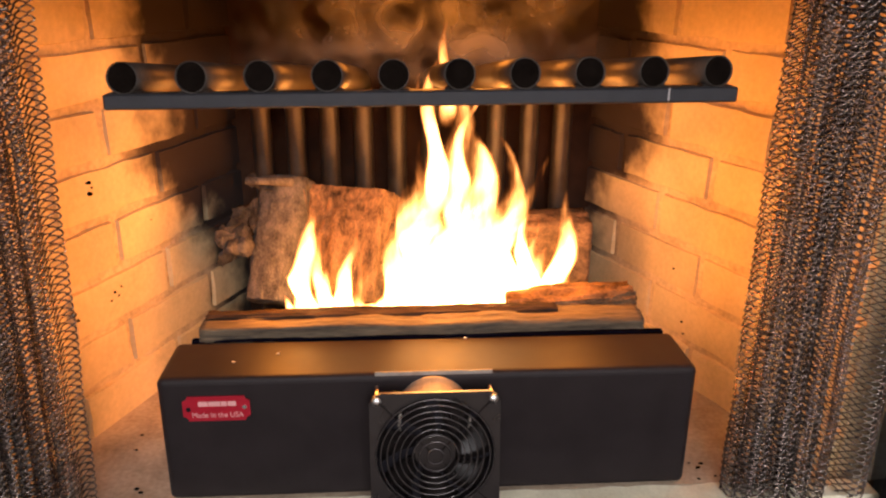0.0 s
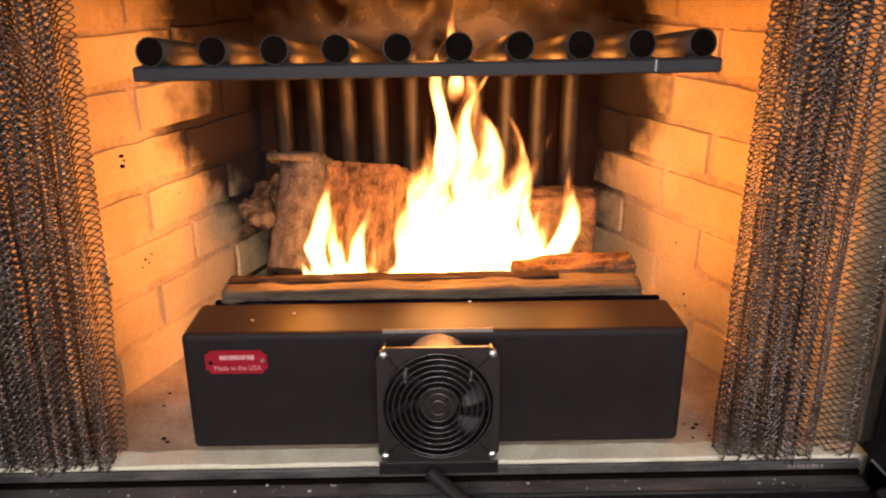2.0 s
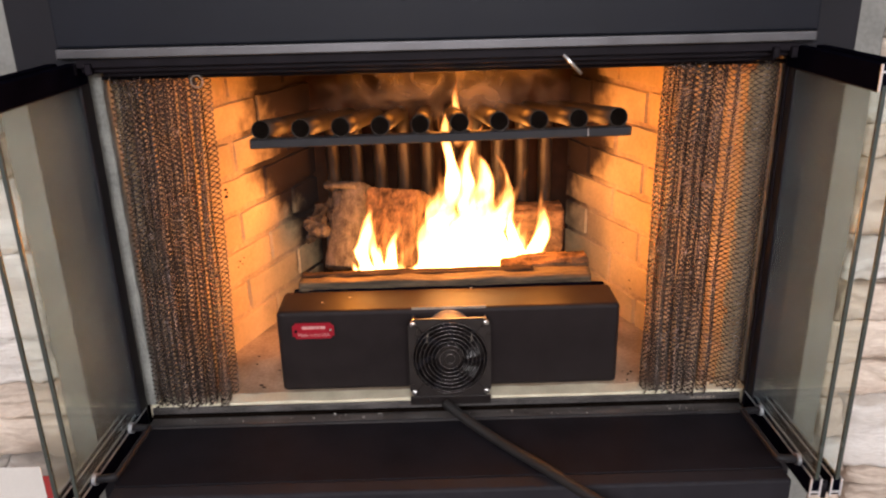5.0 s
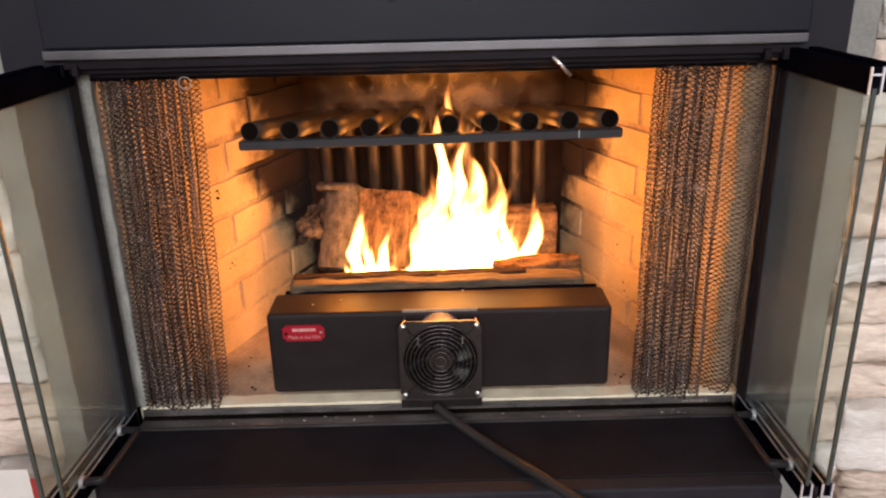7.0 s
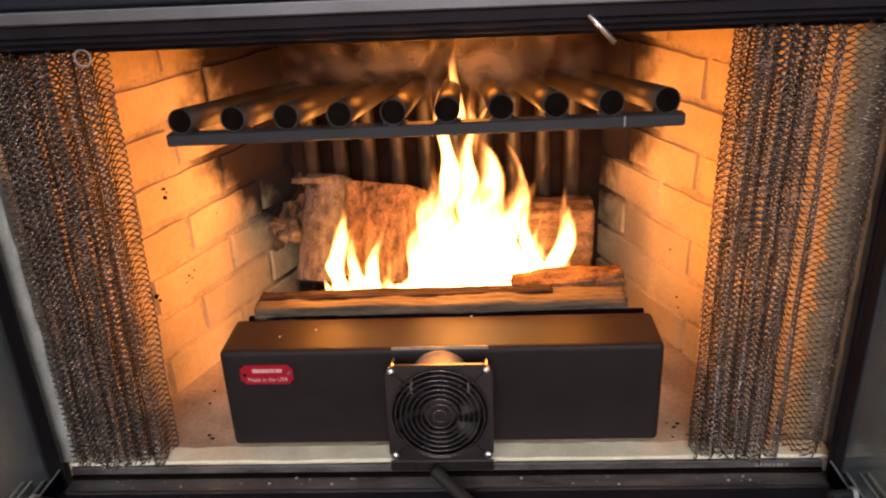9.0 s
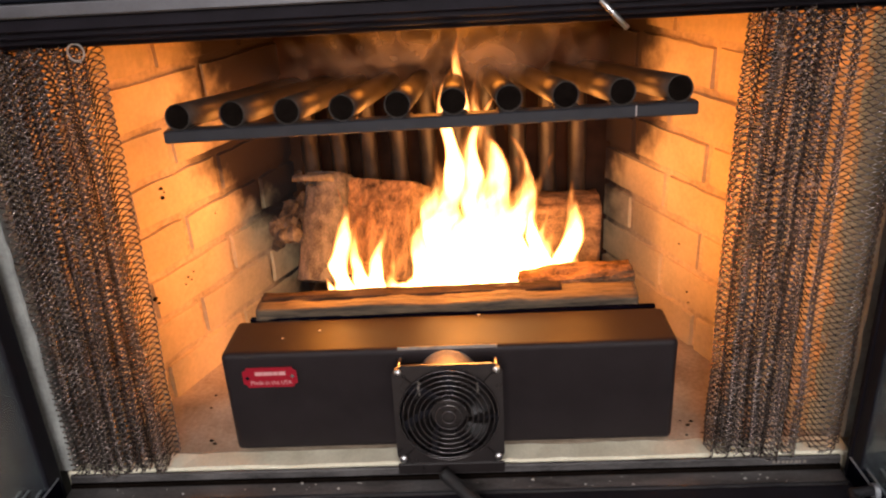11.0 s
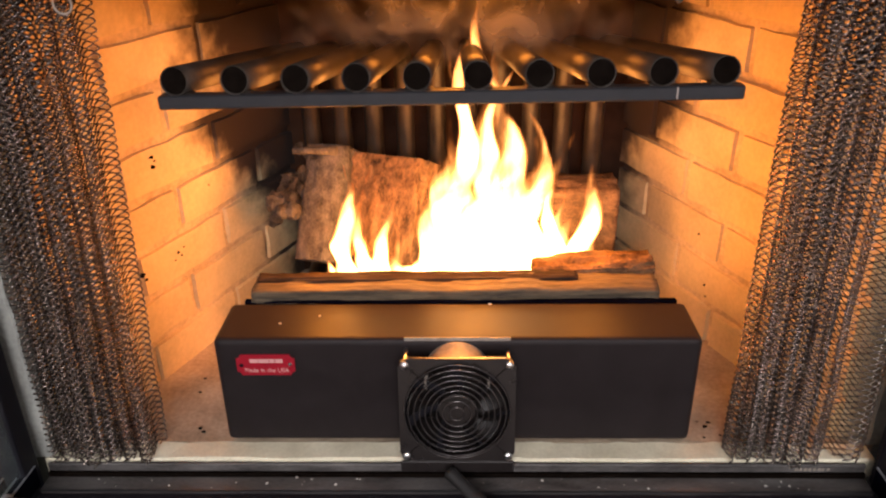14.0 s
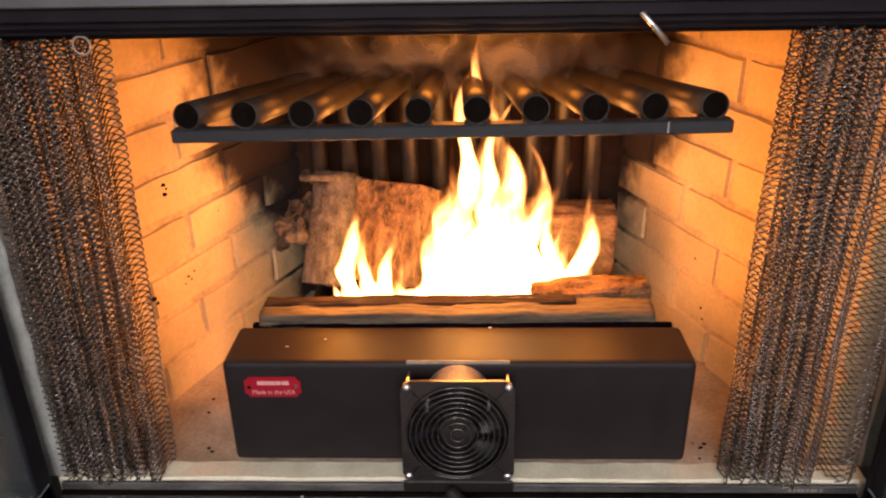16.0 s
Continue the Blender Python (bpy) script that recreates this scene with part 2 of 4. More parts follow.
def flame_material():
    """Hot gas: glows white at the root and yellow to orange towards its edge and tip, and thins out there."""
    m = bpy.data.materials.new("flame")
    m.use_nodes = True
    n, link = m.node_tree.nodes, m.node_tree.links.new
    n.remove(n["Principled BSDF"])
    heat = n.new("ShaderNodeAttribute")
    heat.attribute_name = "warmth"
    geo, noise_tex = n.new("ShaderNodeNewGeometry"), n.new("ShaderNodeTexNoise")
    stretch = n.new("ShaderNodeMapping")
    stretch.inputs["Scale"].default_value = (60, 60, 14)
    link(geo.outputs["Position"], stretch.inputs[0])
    link(stretch.outputs[0], noise_tex.inputs["Vector"])
    noise_tex.inputs["Scale"].default_value, noise_tex.inputs["Detail"].default_value = 1, 3
    h = n.new("ShaderNodeMath")
    h.operation = "MULTIPLY_ADD"
    link(noise_tex.outputs[0], h.inputs[0])
    h.inputs[1].default_value = 0.5
    shift = n.new("ShaderNodeMath")
    shift.operation = "SUBTRACT"
    link(heat.outputs["Fac"], shift.inputs[0])
    shift.inputs[1].default_value = 0.25
    link(shift.outputs[0], h.inputs[2])
    ramp = n.new("ShaderNodeValToRGB")
    r = ramp.color_ramp
    r.elements[0].position, r.elements[0].color = 0.0, (1.0, 0.16, 0.01, 1)
    r.elements[1].position, r.elements[1].color = 1.0, (1.0, 0.52, 0.20, 1)
    e = r.elements.new(0.35)
    e.color = (1.0, 0.42, 0.11, 1)
    link(h.outputs[0], ramp.inputs[0])
    power = n.new("ShaderNodeMapRange")
    power.inputs[1].default_value, power.inputs[2].default_value = 0.05, 0.7
    power.inputs[3].default_value, power.inputs[4].default_value = 1.0, 15.0
    link(h.outputs[0], power.inputs[0])
    glow, clear, mix = n.new("ShaderNodeEmission"), n.new("ShaderNodeBsdfTransparent"), n.new("ShaderNodeMixShader")
    link(ramp.outputs[0], glow.inputs[0])
    link(power.outputs[0], glow.inputs[1])
    cover = n.new("ShaderNodeMapRange")
    cover.interpolation_type = "SMOOTHSTEP"
    cover.inputs[1].default_value, cover.inputs[2].default_value = 0.06, 0.66
    link(h.outputs[0], cover.inputs[0])
    link(cover.outputs[0], mix.inputs[0])
    link(clear.outputs[0], mix.inputs[1])
    link(glow.outputs[0], mix.inputs[2])
    link(mix.outputs[0], n["Material Output"].inputs[0])
    return m


FLAME = flame_material()


# ---- mesh helpers ----
def thing(name, at, label, category, group="", kind=""):
    return tagged(_placed(new(name), at), label, category, group, kind)


def _placed(ob, at):
    ob.location = at
    ob.empty_display_size = 0.02
    return ob


def finish(name, bm, mat, smooth=False):
    mesh = bpy.data.meshes.new(name)
    bmesh.ops.recalc_face_normals(bm, faces=bm.faces[:])
    bm.to_mesh(mesh)
    bm.free()
    mesh.materials.append(mat)
    if smooth:
        mesh.polygons.foreach_set("use_smooth", [True] * len(mesh.polygons))
    return mesh


def part(name, bm, mat, parent, label="", smooth=False):
    ob = new(name, finish(name, bm, mat, smooth))
    ob.parent = parent
    if parent.type == "EMPTY":
        ob.matrix_parent_inverse = Matrix.Translation(parent.location).inverted()
    return tagged(ob, label)


def whole(name, bm, mat, label, category, group="", kind="", smooth=False):
    return tagged(new(name, finish(name, bm, mat, smooth)), label, category, group, kind)


def box(x0, x1, y0, y1, z0, z1, bevel=0.0, segments=1, bm=None):
    bm = bm or bmesh.new()
    made = bmesh.ops.create_cube(bm, size=1)["verts"]
    for v in made:
        v.co = Vector((x0 + (v.co.x + 0.5) * (x1 - x0), y0 + (v.co.y + 0.5) * (y1 - y0), z0 + (v.co.z + 0.5) * (z1 - z0)))
    if bevel:
        edges = list({e for v in made for e in v.link_edges})
        bmesh.ops.bevel(bm, geom=edges, offset=bevel, segments=segments, affect="EDGES", profile=0.5)
    return bm


def tube(points, radius, sides=12, caps=True, bm=None, closed=False):
    """A round bar swept along points; radius may be a list."""
    bm = bm or bmesh.new()
    pts = [Vector(p) for p in points]
    rings, normal = [], None
    for i, p in enumerate(pts):
        a, b = pts[max(0, i - 1)], pts[min(len(pts) - 1, i + 1)]
        if closed:
            a, b = pts[i - 1], pts[(i + 1) % len(pts)]
        way = (b - a).normalized()
        if normal is None:
            normal = way.orthogonal().normalized()
        normal = (normal - way * normal.dot(way)).normalized()
        side = way.cross(normal)
        r = radius[i] if isinstance(radius, (list, tuple)) else radius
        rings.append([bm.verts.new(p + r * (math.cos(k * math.tau / sides) * normal + math.sin(k * math.tau / sides) * side)) for k in range(sides)])
    for a, b in zip(rings, rings[1:] + ([rings[0]] if closed else [])):
        for k in range(sides):
            bm.faces.new((a[k], a[(k + 1) % sides], b[(k + 1) % sides], b[k]))
    if caps and not closed:
        bm.faces.new(rings[0])
        bm.faces.new(rings[-1][::-1])
    return bm


def ring_points(centre, radius, count):
    x, y, z = centre
    return [(x + radius * math.cos(a), y, z + radius * math.sin(a)) for a in (k * math.tau / count for k in range(count))]


def rounded(points, radius, steps=6):
    """A polyline with its inner corners rounded."""
    pts = [Vector(p) for p in points]
    out = [pts[0]]
    for a, b, c in zip(pts, pts[1:], pts[2:]):
        p, q = b + (a - b).normalized() * radius, b + (c - b).normalized() * radius
        for i in range(steps + 1):
            t = i / steps
            out.append((1 - t) ** 2 * p + 2 * t * (1 - t) * b + t * t * q)
    return out + [pts[-1]]


def rough(bm, amount, scale, seed=0.0):
    for v in bm.verts:
        n = noise.noise_vector(v.co * scale + Vector((seed, seed * 2, -seed)))
        v.co += n * amount
    return bm


# ---- the setting: room and firebox ----
ROOM_Z, ROOM_TOP = -0.42, 2.45
MID = 0.036
whole("floor", box(-2.2, 2.2, -3.0, 0.66, ROOM_Z - 0.1, ROOM_Z), FLOOR_WOOD, "brown wooden floor of the room", "floor", kind="structure")
whole("ceiling", box(-2.2, 2.2, -3.0, 0.66, ROOM_TOP, ROOM_TOP + 0.1), PLASTER, "plain white ceiling of the room", "ceiling", kind="structure")
whole("wall_west", box(-2.32, -2.2, -3.12, 0.78, ROOM_Z - 0.1, ROOM_TOP + 0.1), PLASTER, "plain pale plastered wall", "wall", kind="structure")
whole("wall_east", box(2.2, 2.32, -3.12, 0.78, ROOM_Z - 0.1, ROOM_TOP + 0.1), PLASTER, "plain pale plastered wall", "wall", kind="structure")
south = box(-2.2, -0.95, -3.12, -3.0, ROOM_Z - 0.1, ROOM_TOP + 0.1)
for x0, x1, z0, z1 in ((1.15, 2.2, ROOM_Z - 0.1, ROOM_TOP + 0.1), (-0.95, 1.15, ROOM_Z - 0.1, 1.02), (-0.95, 1.15, 2.22, ROOM_TOP + 0.1)):
    box(x0, x1, -3.12, -3.0, z0, z1, bm=south)
whole("wall_south", south, PLASTER, "plain pale wall with a window opening", "wall", kind="structure")
north = box(-2.2, -0.505, 0.66, 0.78, ROOM_Z - 0.1, ROOM_TOP + 0.1)
for x0, x1, z0, z1 in ((0.562, 2.2, ROOM_Z - 0.1, ROOM_TOP + 0.1), (-0.505, 0.562, 0.80, ROOM_TOP + 0.1), (-0.505, 0.562, ROOM_Z - 0.1, -0.16)):
    box(x0, x1, 0.66, 0.78, z0, z1, bm=north)
whole("wall_north", north, GROUT, "mortared chimney wall behind the stone veneer", "wall", kind="structure")

for name, x0, x1 in (("trim_west", -0.548, -0.5045), ("trim_east", 0.5615, 0.604)):
    strip = box(x0, x1, 0.607, 0.6595, ROOM_Z, 0.86, 0.003)
    bmesh.ops.subdivide_edges(strip, edges=[e for e in strip.edges if abs(e.verts[0].co.z - e.verts[1].co.z) > 0.3], cuts=80)
    whole(name, rough(strip, 0.0030, 18, x0), EDGE_MORTAR, "smooth grey-beige mortar strip between stone veneer and steel surround", "trim", kind="structure")

# firebox: splayed sides, rear wall, floor, top
Y0, Y1, TOP = 0.64, 1.10, 0.80
SIDES = {"left": ((-0.408, Y0), (-0.219, Y1)), "right": ((0.479, Y0), (0.290, Y1))}
whole("firebox_floor", box(-0.44, 0.51, 0.668, 1.13, -0.06, -0.006), HEARTH, "scorched brown refractory hearth floor", "floor", kind="structure")
rear = box(-0.30, 0.37, Y1, Y1 + 0.05, -0.06, TOP)
bmesh.ops.subdivide_edges(rear, edges=rear.edges[:], cuts=10, use_grid_fill=True)
whole("firebox_rear_wall", rough(rear, 0.003, 25), SOOT, "soot-blackened rear wall of the firebox", "wall", kind="structure")
whole("firebox_top", box(-0.47, 0.54, 0.645, 1.15, TOP, TOP + 0.04), SOOT, "soot-blackened smoke shelf over the firebox", "ceiling", kind="structure")

LIP = box(-0.429, 0.498, 0.6372, 0.668, -0.03, -0.005, 0.002)
bmesh.ops.subdivide_edges(LIP, edges=[e for e in LIP.edges if abs(e.verts[0].co.x - e.verts[1].co.x) > 0.3], cuts=60)
whole("hearth_lip", rough(LIP, 0.0022, 38), CEMENT, "pale grey cement lip along the hearth front", "hearth lip", kind="structure")

walls = {}
for side, ((ax, ay), (bx, by)) in SIDES.items():
    way = Vector((bx - ax, by - ay, 0)).normalized()
    out = Vector((-way.y, way.x, 0)) if side == "left" else Vector((way.y, -way.x, 0))
    bm = bmesh.new()
    a, b = Vector((ax, ay, 0)) + way * 0.034, Vector((bx, by, 0)) + way * 0.03
    corners = [a + out * 0.0022, b + out * 0.0022, b + out * 0.05, a + out * 0.05]
    lo, hi = [bm.verts.new(c + Vector((0, 0, -0.06))) for c in corners], [bm.verts.new(c + Vector((0, 0, TOP))) for c in corners]
    bm.faces.new(lo), bm.faces.new(hi[::-1])
    for i in range(4):
        bm.faces.new((lo[i], lo[(i + 1) % 4], hi[(i + 1) % 4], hi[i]))
    long_edges = [e for e in bm.edges if e.calc_length() > 0.3]
    bmesh.ops.subdivide_edges(bm, edges=long_edges, cuts=70, use_grid_fill=True)
    for v in bm.verts:
        v.co -= out * (0.0030 * noise.noise(v.co * 17) + 0.0016 * noise.noise(v.co * 55))
    walls[side] = whole("firebox_wall_" + side, bm, MORTAR, "splayed side wall of tan refractory brick, sooty towards the rear", "wall", kind="structure")

for name, x0, x1, y0 in (("jamb_west", -0.470, -0.417, 0.636), ("jamb_east", 0.4985, 0.540, 0.661)):
    jamb = box(x0, x1, y0, 0.672, -0.0045, TOP, 0.002)
    bmesh.ops.subdivide_edges(jamb, edges=[e for e in jamb.edges if abs(e.verts[0].co.z - e.verts[1].co.z) > 0.3], cuts=90)
    whole(name, rough(jamb, 0.0016, 45, x0), JAMB, "grey cement return beside the firebox opening", "jamb", kind="structure")


# ---- black surround ----
surround = thing("fireplace_surround", (MID, 0.6, -0.16), "black painted steel fireplace surround with a steel trim strip", "fireplace")
for x0, x1 in ((-0.503, -0.425), (0.487, 0.560)):
    part("side_panel", box(x0, x1, 0.592, 0.6212, -0.16, 0.80, 0.003, 2), FRAME_PAINT, surround)
hood = part("hood_panel", box(-0.442, 0.504, 0.580, 0.62, 0.5392, 0.80, 0.003, 2), HOOD_PAINT, surround, "blue-grey painted hood panel")
for x in (-0.01, 0.085):
    part("rivet", tube([(x, 0.582, 0.592), (x, 0.578, 0.592)], 0.006, 12), BLACK_METAL, surround)
part("trim_strip", box(-0.443, 0.502, 0.577, 0.600, 0.526, 0.5385, 0.002, 2), STEEL_TRIM, surround, "brushed steel trim strip")
# Unseen backing plate, added to stop firelight leaking above the trim strip.
part("light_stop_plate", box(-0.424, 0.486, 0.621, 0.645, 0.5265, 0.80, 0.001), BLACK_METAL, surround)
part("lintel", box(-0.424, 0.486, 0.598, 0.645, 0.506, 0.526, 0.002), BLACK_METAL, surround)
part("lintel_lip", box(-0.405, 0.470, 0.614, 0.640, 0.499, 0.5055, 0.0015), BLACK_METAL, surround)
part("lintel_track", box(-0.424, 0.486, 0.586, 0.5975, 0.514, 0.5255, 0.001), BLACK_METAL, surround)
for x in (-0.428, -0.408, 0.455, 0.478):
    part("track_clip", box(x - 0.004, x + 0.004, 0.580, 0.588, 0.506, 0.520, 0.001), BLACK_METAL, surround)

sill = thing("hearth_sill", (MID, 0.6, -0.05), "black steel double sill rail with ash specks below the hearth", "sill")
part("upper_rail", box(-0.424, 0.486, 0.6310, 0.6364, -0.0185, -0.0075, 0.0015), DUSTY_RAIL, sill)
part("lower_rail", box(-0.424, 0.486, 0.6080, 0.6290, -0.05, -0.0235, 0.0008), DUSTY_RAIL, sill)
# The recess between the rails is filled black in place of its shade.
part("rail_gap_shade", box(-0.424, 0.486, 0.6292, 0.6368, -0.05, -0.0190), CHIP_AND_SHADE, sill, "black strip for the shade in the gap between the rails")
part("rail_edge", box(-0.424, 0.486, 0.6066, 0.6078, -0.0256, -0.0231), STEEL_TRIM, sill)
marks = bmesh.new()
for k, wide in enumerate((0.004, 0.003, 0.004, 0.003, 0.003, 0.004, 0.002, 0.003)):
    box(0.408 + k * 0.0050, 0.408 + k * 0.0050 + wide, 0.6305, 0.6309, -0.0150, -0.0112, bm=marks)
part("stamped_mark", marks, GALVANISED, sill, "small pale stamped mark")
rng = random.Random(5)
for k in range(34):
    x, y = rng.uniform(-0.38, 0.44), rng.uniform(0.610, 0.628)
    s = rng.choice((0.0005, 0.0006, 0.0008, 0.0011, 0.0014))
    fleck = bmesh.new()
    bmesh.ops.create_icosphere(fleck, subdivisions=1, radius=s, matrix=Matrix.Translation((x, y, -0.0235 + s * 0.4)) @ Matrix.Diagonal((1.5, 1, 0.7, 1)))
    whole("ash_fleck", rough(fleck, s * 0.4, 900, k), ASH, "small pale ash fleck on the black sill", "ash", "ash flecks")

tray = thing("lower_panel", (MID, 0.5, -0.3), "black steel louver panel below the firebox, its front lip rounded", "panel")
part("panel_top", box(-0.425, 0.486, 0.468, 0.6062, -0.060, -0.0268, 0.0012), TRAY_BLACK, tray)
part("front_lip", box(-0.425, 0.486, 0.440, 0.4675, -0.062, -0.0265, 0.004, 2), LIP_PAINT, tray)
part("front_face", box(-0.425, 0.486, 0.446, 0.470, ROOM_Z, -0.0625, 0.003), TRAY_BLACK, tray)

damper = thing("damper_handle", (0.21, 0.585, 0.49), "short bright steel damper rod under the lintel", "damper handle")
part("rod", tube([(0.1855, 0.600, 0.519), (0.1888, 0.586, 0.5155), (0.2110, 0.585, 0.4920)], 0.0024, 10), BRIGHT_STEEL, damper, smooth=True)


# ---- bifold glass doors, folded open ----
def glass_door(name, x_in, x_out, sign, lean):
    """Two glazed leaves folded against each other; sign points to the room's middle."""
    y_hinge, y_end, z0, z1 = 0.612, 0.398, 0.004, 0.498
    door = thing(name, (x_in, 0.5, -0.02), "bifold fireplace door of clear glass in black rails, folded open", "door", "bifold doors")

    def at(bm):
        for v in bm.verts:
            v.co.x += lean * (y_hinge - v.co.y) / (y_hinge - y_end)
        return bm

    for x in (x_in, x_out):
        pane = part("pane", at(box(x - 0.002, x + 0.002, y_end + 0.004, y_hinge - 0.004, z0, z1, 0.0005)), GLASS, door)
        pane.visible_shadow = False
        part("pane_edge", at(box(x - 0.0024, x + 0.0024, y_end, y_end + 0.0038, z0, z1, 0.0005)), GLASS_EDGE, door, "greenish ground glass edge")
        for z_lo, z_hi, rail in ((-0.020, 0.006, "bottom_rail"), (0.492, 0.520, "top_rail")):
            r = part(rail, at(box(x - 0.0065, x + 0.0065, y_end + 0.002, y_hinge, z_lo, z_hi, 0.001)), RAIL_BLACK, door)
            for dx in (-0.0062, 0.0062):
                part("end_flange", at(box(x + dx - 0.0010, x + dx + 0.0010, y_end - 0.0005, y_end + 0.0017, z_lo, z_hi)), BARE_METAL, r, "bare bright metal end")
            for dx in (-0.0056, 0.0056):
                part("rail_lip", at(box(x + dx - 0.0008, x + dx + 0.0008, y_end + 0.003, y_hinge, (z_hi if rail == "bottom_rail" else z_lo - 0.0012), (z_hi + 0.0012 if rail == "bottom_rail" else z_lo))), WORN_EDGE_AND_GLINT if rail == "bottom_rail" else BLACK_METAL, r)
            web = z_lo + 0.006 if rail == "bottom_rail" else z_hi - 0.008
            part("end_web", at(box(x - 0.005, x + 0.005, y_end - 0.0005, y_end + 0.0017, web - 0.001, web + 0.001)), BARE_METAL, r)
    mid = (x_in + x_out) / 2
    for z in (-0.012, 0.508):
        part("hinge_pin", at(tube([(mid, y_end + 0.004, z - 0.012), (mid, y_end + 0.004, z + 0.012)], 0.0035, 10)), BLACK_METAL, door, smooth=True)
    part("hinge_post", box(min(x_in, x_out) - 0.005, max(x_in, x_out) + 0.002, y_hinge + 0.0005, y_hinge + 0.009, -0.02, 0.51, 0.001), BLACK_METAL, door)
    # pull handle on the inner leaf's bottom rail
    xr, xg = x_in + sign * 0.006, x_in + sign * 0.034
    grip = part("handle", at(tube(rounded([(xr, 0.554, 0.010), (xg, 0.551, 0.011), (xg - sign * 0.002, 0.439, 0.010), (xr, 0.436, 0.009)], 0.005, 5), [0.0052] * 5 + [0.0042] * 4 + [0.0052] * 5, 12)), HANDLE_METAL, door, "dark metal pull handle", smooth=True)
    # Feet take a paler metal than the grip: their highlights are in its colour.
    for y in (0.554, 0.436):
        part("handle_foot", at(tube([(xr - sign * 0.001, y, 0.0095), (xr + sign * 0.004, y, 0.0095)], 0.0080, 14)), WORN_EDGE_AND_GLINT, grip, "handle foot, pale with its highlight put into the colour")
    return door


glass_door("glass_door", -0.430, -0.456, 1, -0.008)
glass_door("glass_door", 0.490, 0.516, -1, 0.004)


# ---- chain mesh curtains ----
def mesh_curtain(name, fold, x_near_post, rows=64):
    """fold(u, v): a place on the curtain, u across the cloth in metres, v from 0 at the rod to 1 at the hem."""
    span = fold(None, None)
    curtain = thing(name, (x_near_post, 0.65, 0.0), "gathered chain mesh spark curtain of dark steel wire", "curtain", "spark curtains")
    pitch, turns, steps, sides = 0.0088, rows, 6, 4
    verts, faces, c_seed = [], [], x_near_post * 9
    ring = [(math.cos(k * math.tau / sides + 0.6), math.sin(k * math.tau / sides + 0.6)) for k in range(sides)]
    for c in range(int(span / pitch)):
        pts = []
        for i in range(turns * steps + 1):
            a = i * math.tau / steps + math.pi * (c % 2)
            u = (c + 0.5 + 0.60 * math.sin(a)) * pitch
            p = Vector(fold(min(max(u, 0), span), i / (turns * steps)))
            p.y += 0.0015 * math.cos(a) + 0.003 * noise.noise(Vector((u * 30, i * 0.02, c_seed)))
            p.x += 0.002 * noise.noise(Vector((u * 22, i * 0.015, c_seed + 5)))
            pts.append(p)
        first = len(verts)
        for i, p in enumerate(pts):
            way = (pts[min(i + 1, len(pts) - 1)] - pts[max(i - 1, 0)]).normalized()
            side = way.cross(Vector((0.1, 1, 0.05))).normalized()
            other = way.cross(side)
            verts += [p + 0.00092 * (cx * side + cy * other) for cx, cy in ring]
        for i in range(len(pts) - 1):
            o = first + i * sides
            faces += [(o + k, o + (k + 1) % sides, o + sides + (k + 1) % sides, o + sides + k) for k in range(sides)]
    cloth = bpy.data.meshes.new("mesh_cloth")
    cloth.from_pydata(verts, [], faces)
    cloth.materials.append(WIRE)
    cloth.polygons.foreach_set("use_smooth", [True] * len(cloth.polygons))
    sheet = new("mesh_cloth", cloth)
    sheet.parent = curtain
    sheet.matrix_parent_inverse = Matrix.Translation(curtain.location).inverted()
    return curtain


def gathered(span, x_top, x_hem, folds, turn, z_top, drop, seed):
    """A hung cloth of the given length, gathered into meandering folds between x_top at the rod and x_hem at the hem.
    turn(k): how far the cloth swings round in each fold, in radians, k from 0 to 1 along it."""
    levels, cuts = 24, 480
    table = []
    for j in range(levels + 1):
        v = j / levels
        x, y, line = 0.0, 0.0, []
        for i in range(cuts + 1):
            k = i / cuts
            phase = math.tau * folds * k + 1.3 * noise.noise(Vector((k * 5.0, v * 0.6, seed))) + 0.25 * math.sin(2.6 * v + seed)
            angle = turn(k) * (1 + 0.05 * noise.noise(Vector((k * 9, v * 1.2, seed + 7)))) * math.sin(phase)
            line.append((x, y))
            x += span / cuts * math.cos(angle)
            y += span / cuts * math.sin(angle)
        lo = x_top[0] + (x_hem[0] - x_top[0]) * v
        hi = x_top[1] + (x_hem[1] - x_top[1]) * v
        mean = sum(p[1] for p in line) / len(line)
        table.append([(lo + (hi - lo) * p[0] / x, 0.645 + max(-0.020, min(0.020, 0.85 * (p[1] - mean)))) for p in line])

    def fold(u, v):
        if u is None:
            return span
        i, j = u / span * cuts, v * levels
        i0, j0 = min(int(i), cuts - 1), min(int(j), levels - 1)
        fi, fj = i - i0, j - j0
        place = []
        for axis in (0, 1):
            a = table[j0][i0][axis] * (1 - fi) + table[j0][i0 + 1][axis] * fi
            b = table[j0 + 1][i0][axis] * (1 - fi) + table[j0 + 1][i0 + 1][axis] * fi
            place.append(a * (1 - fj) + b * fj)
        return (*place, z_top - drop * v - 0.003 * math.sin(u * 50))

    return fold


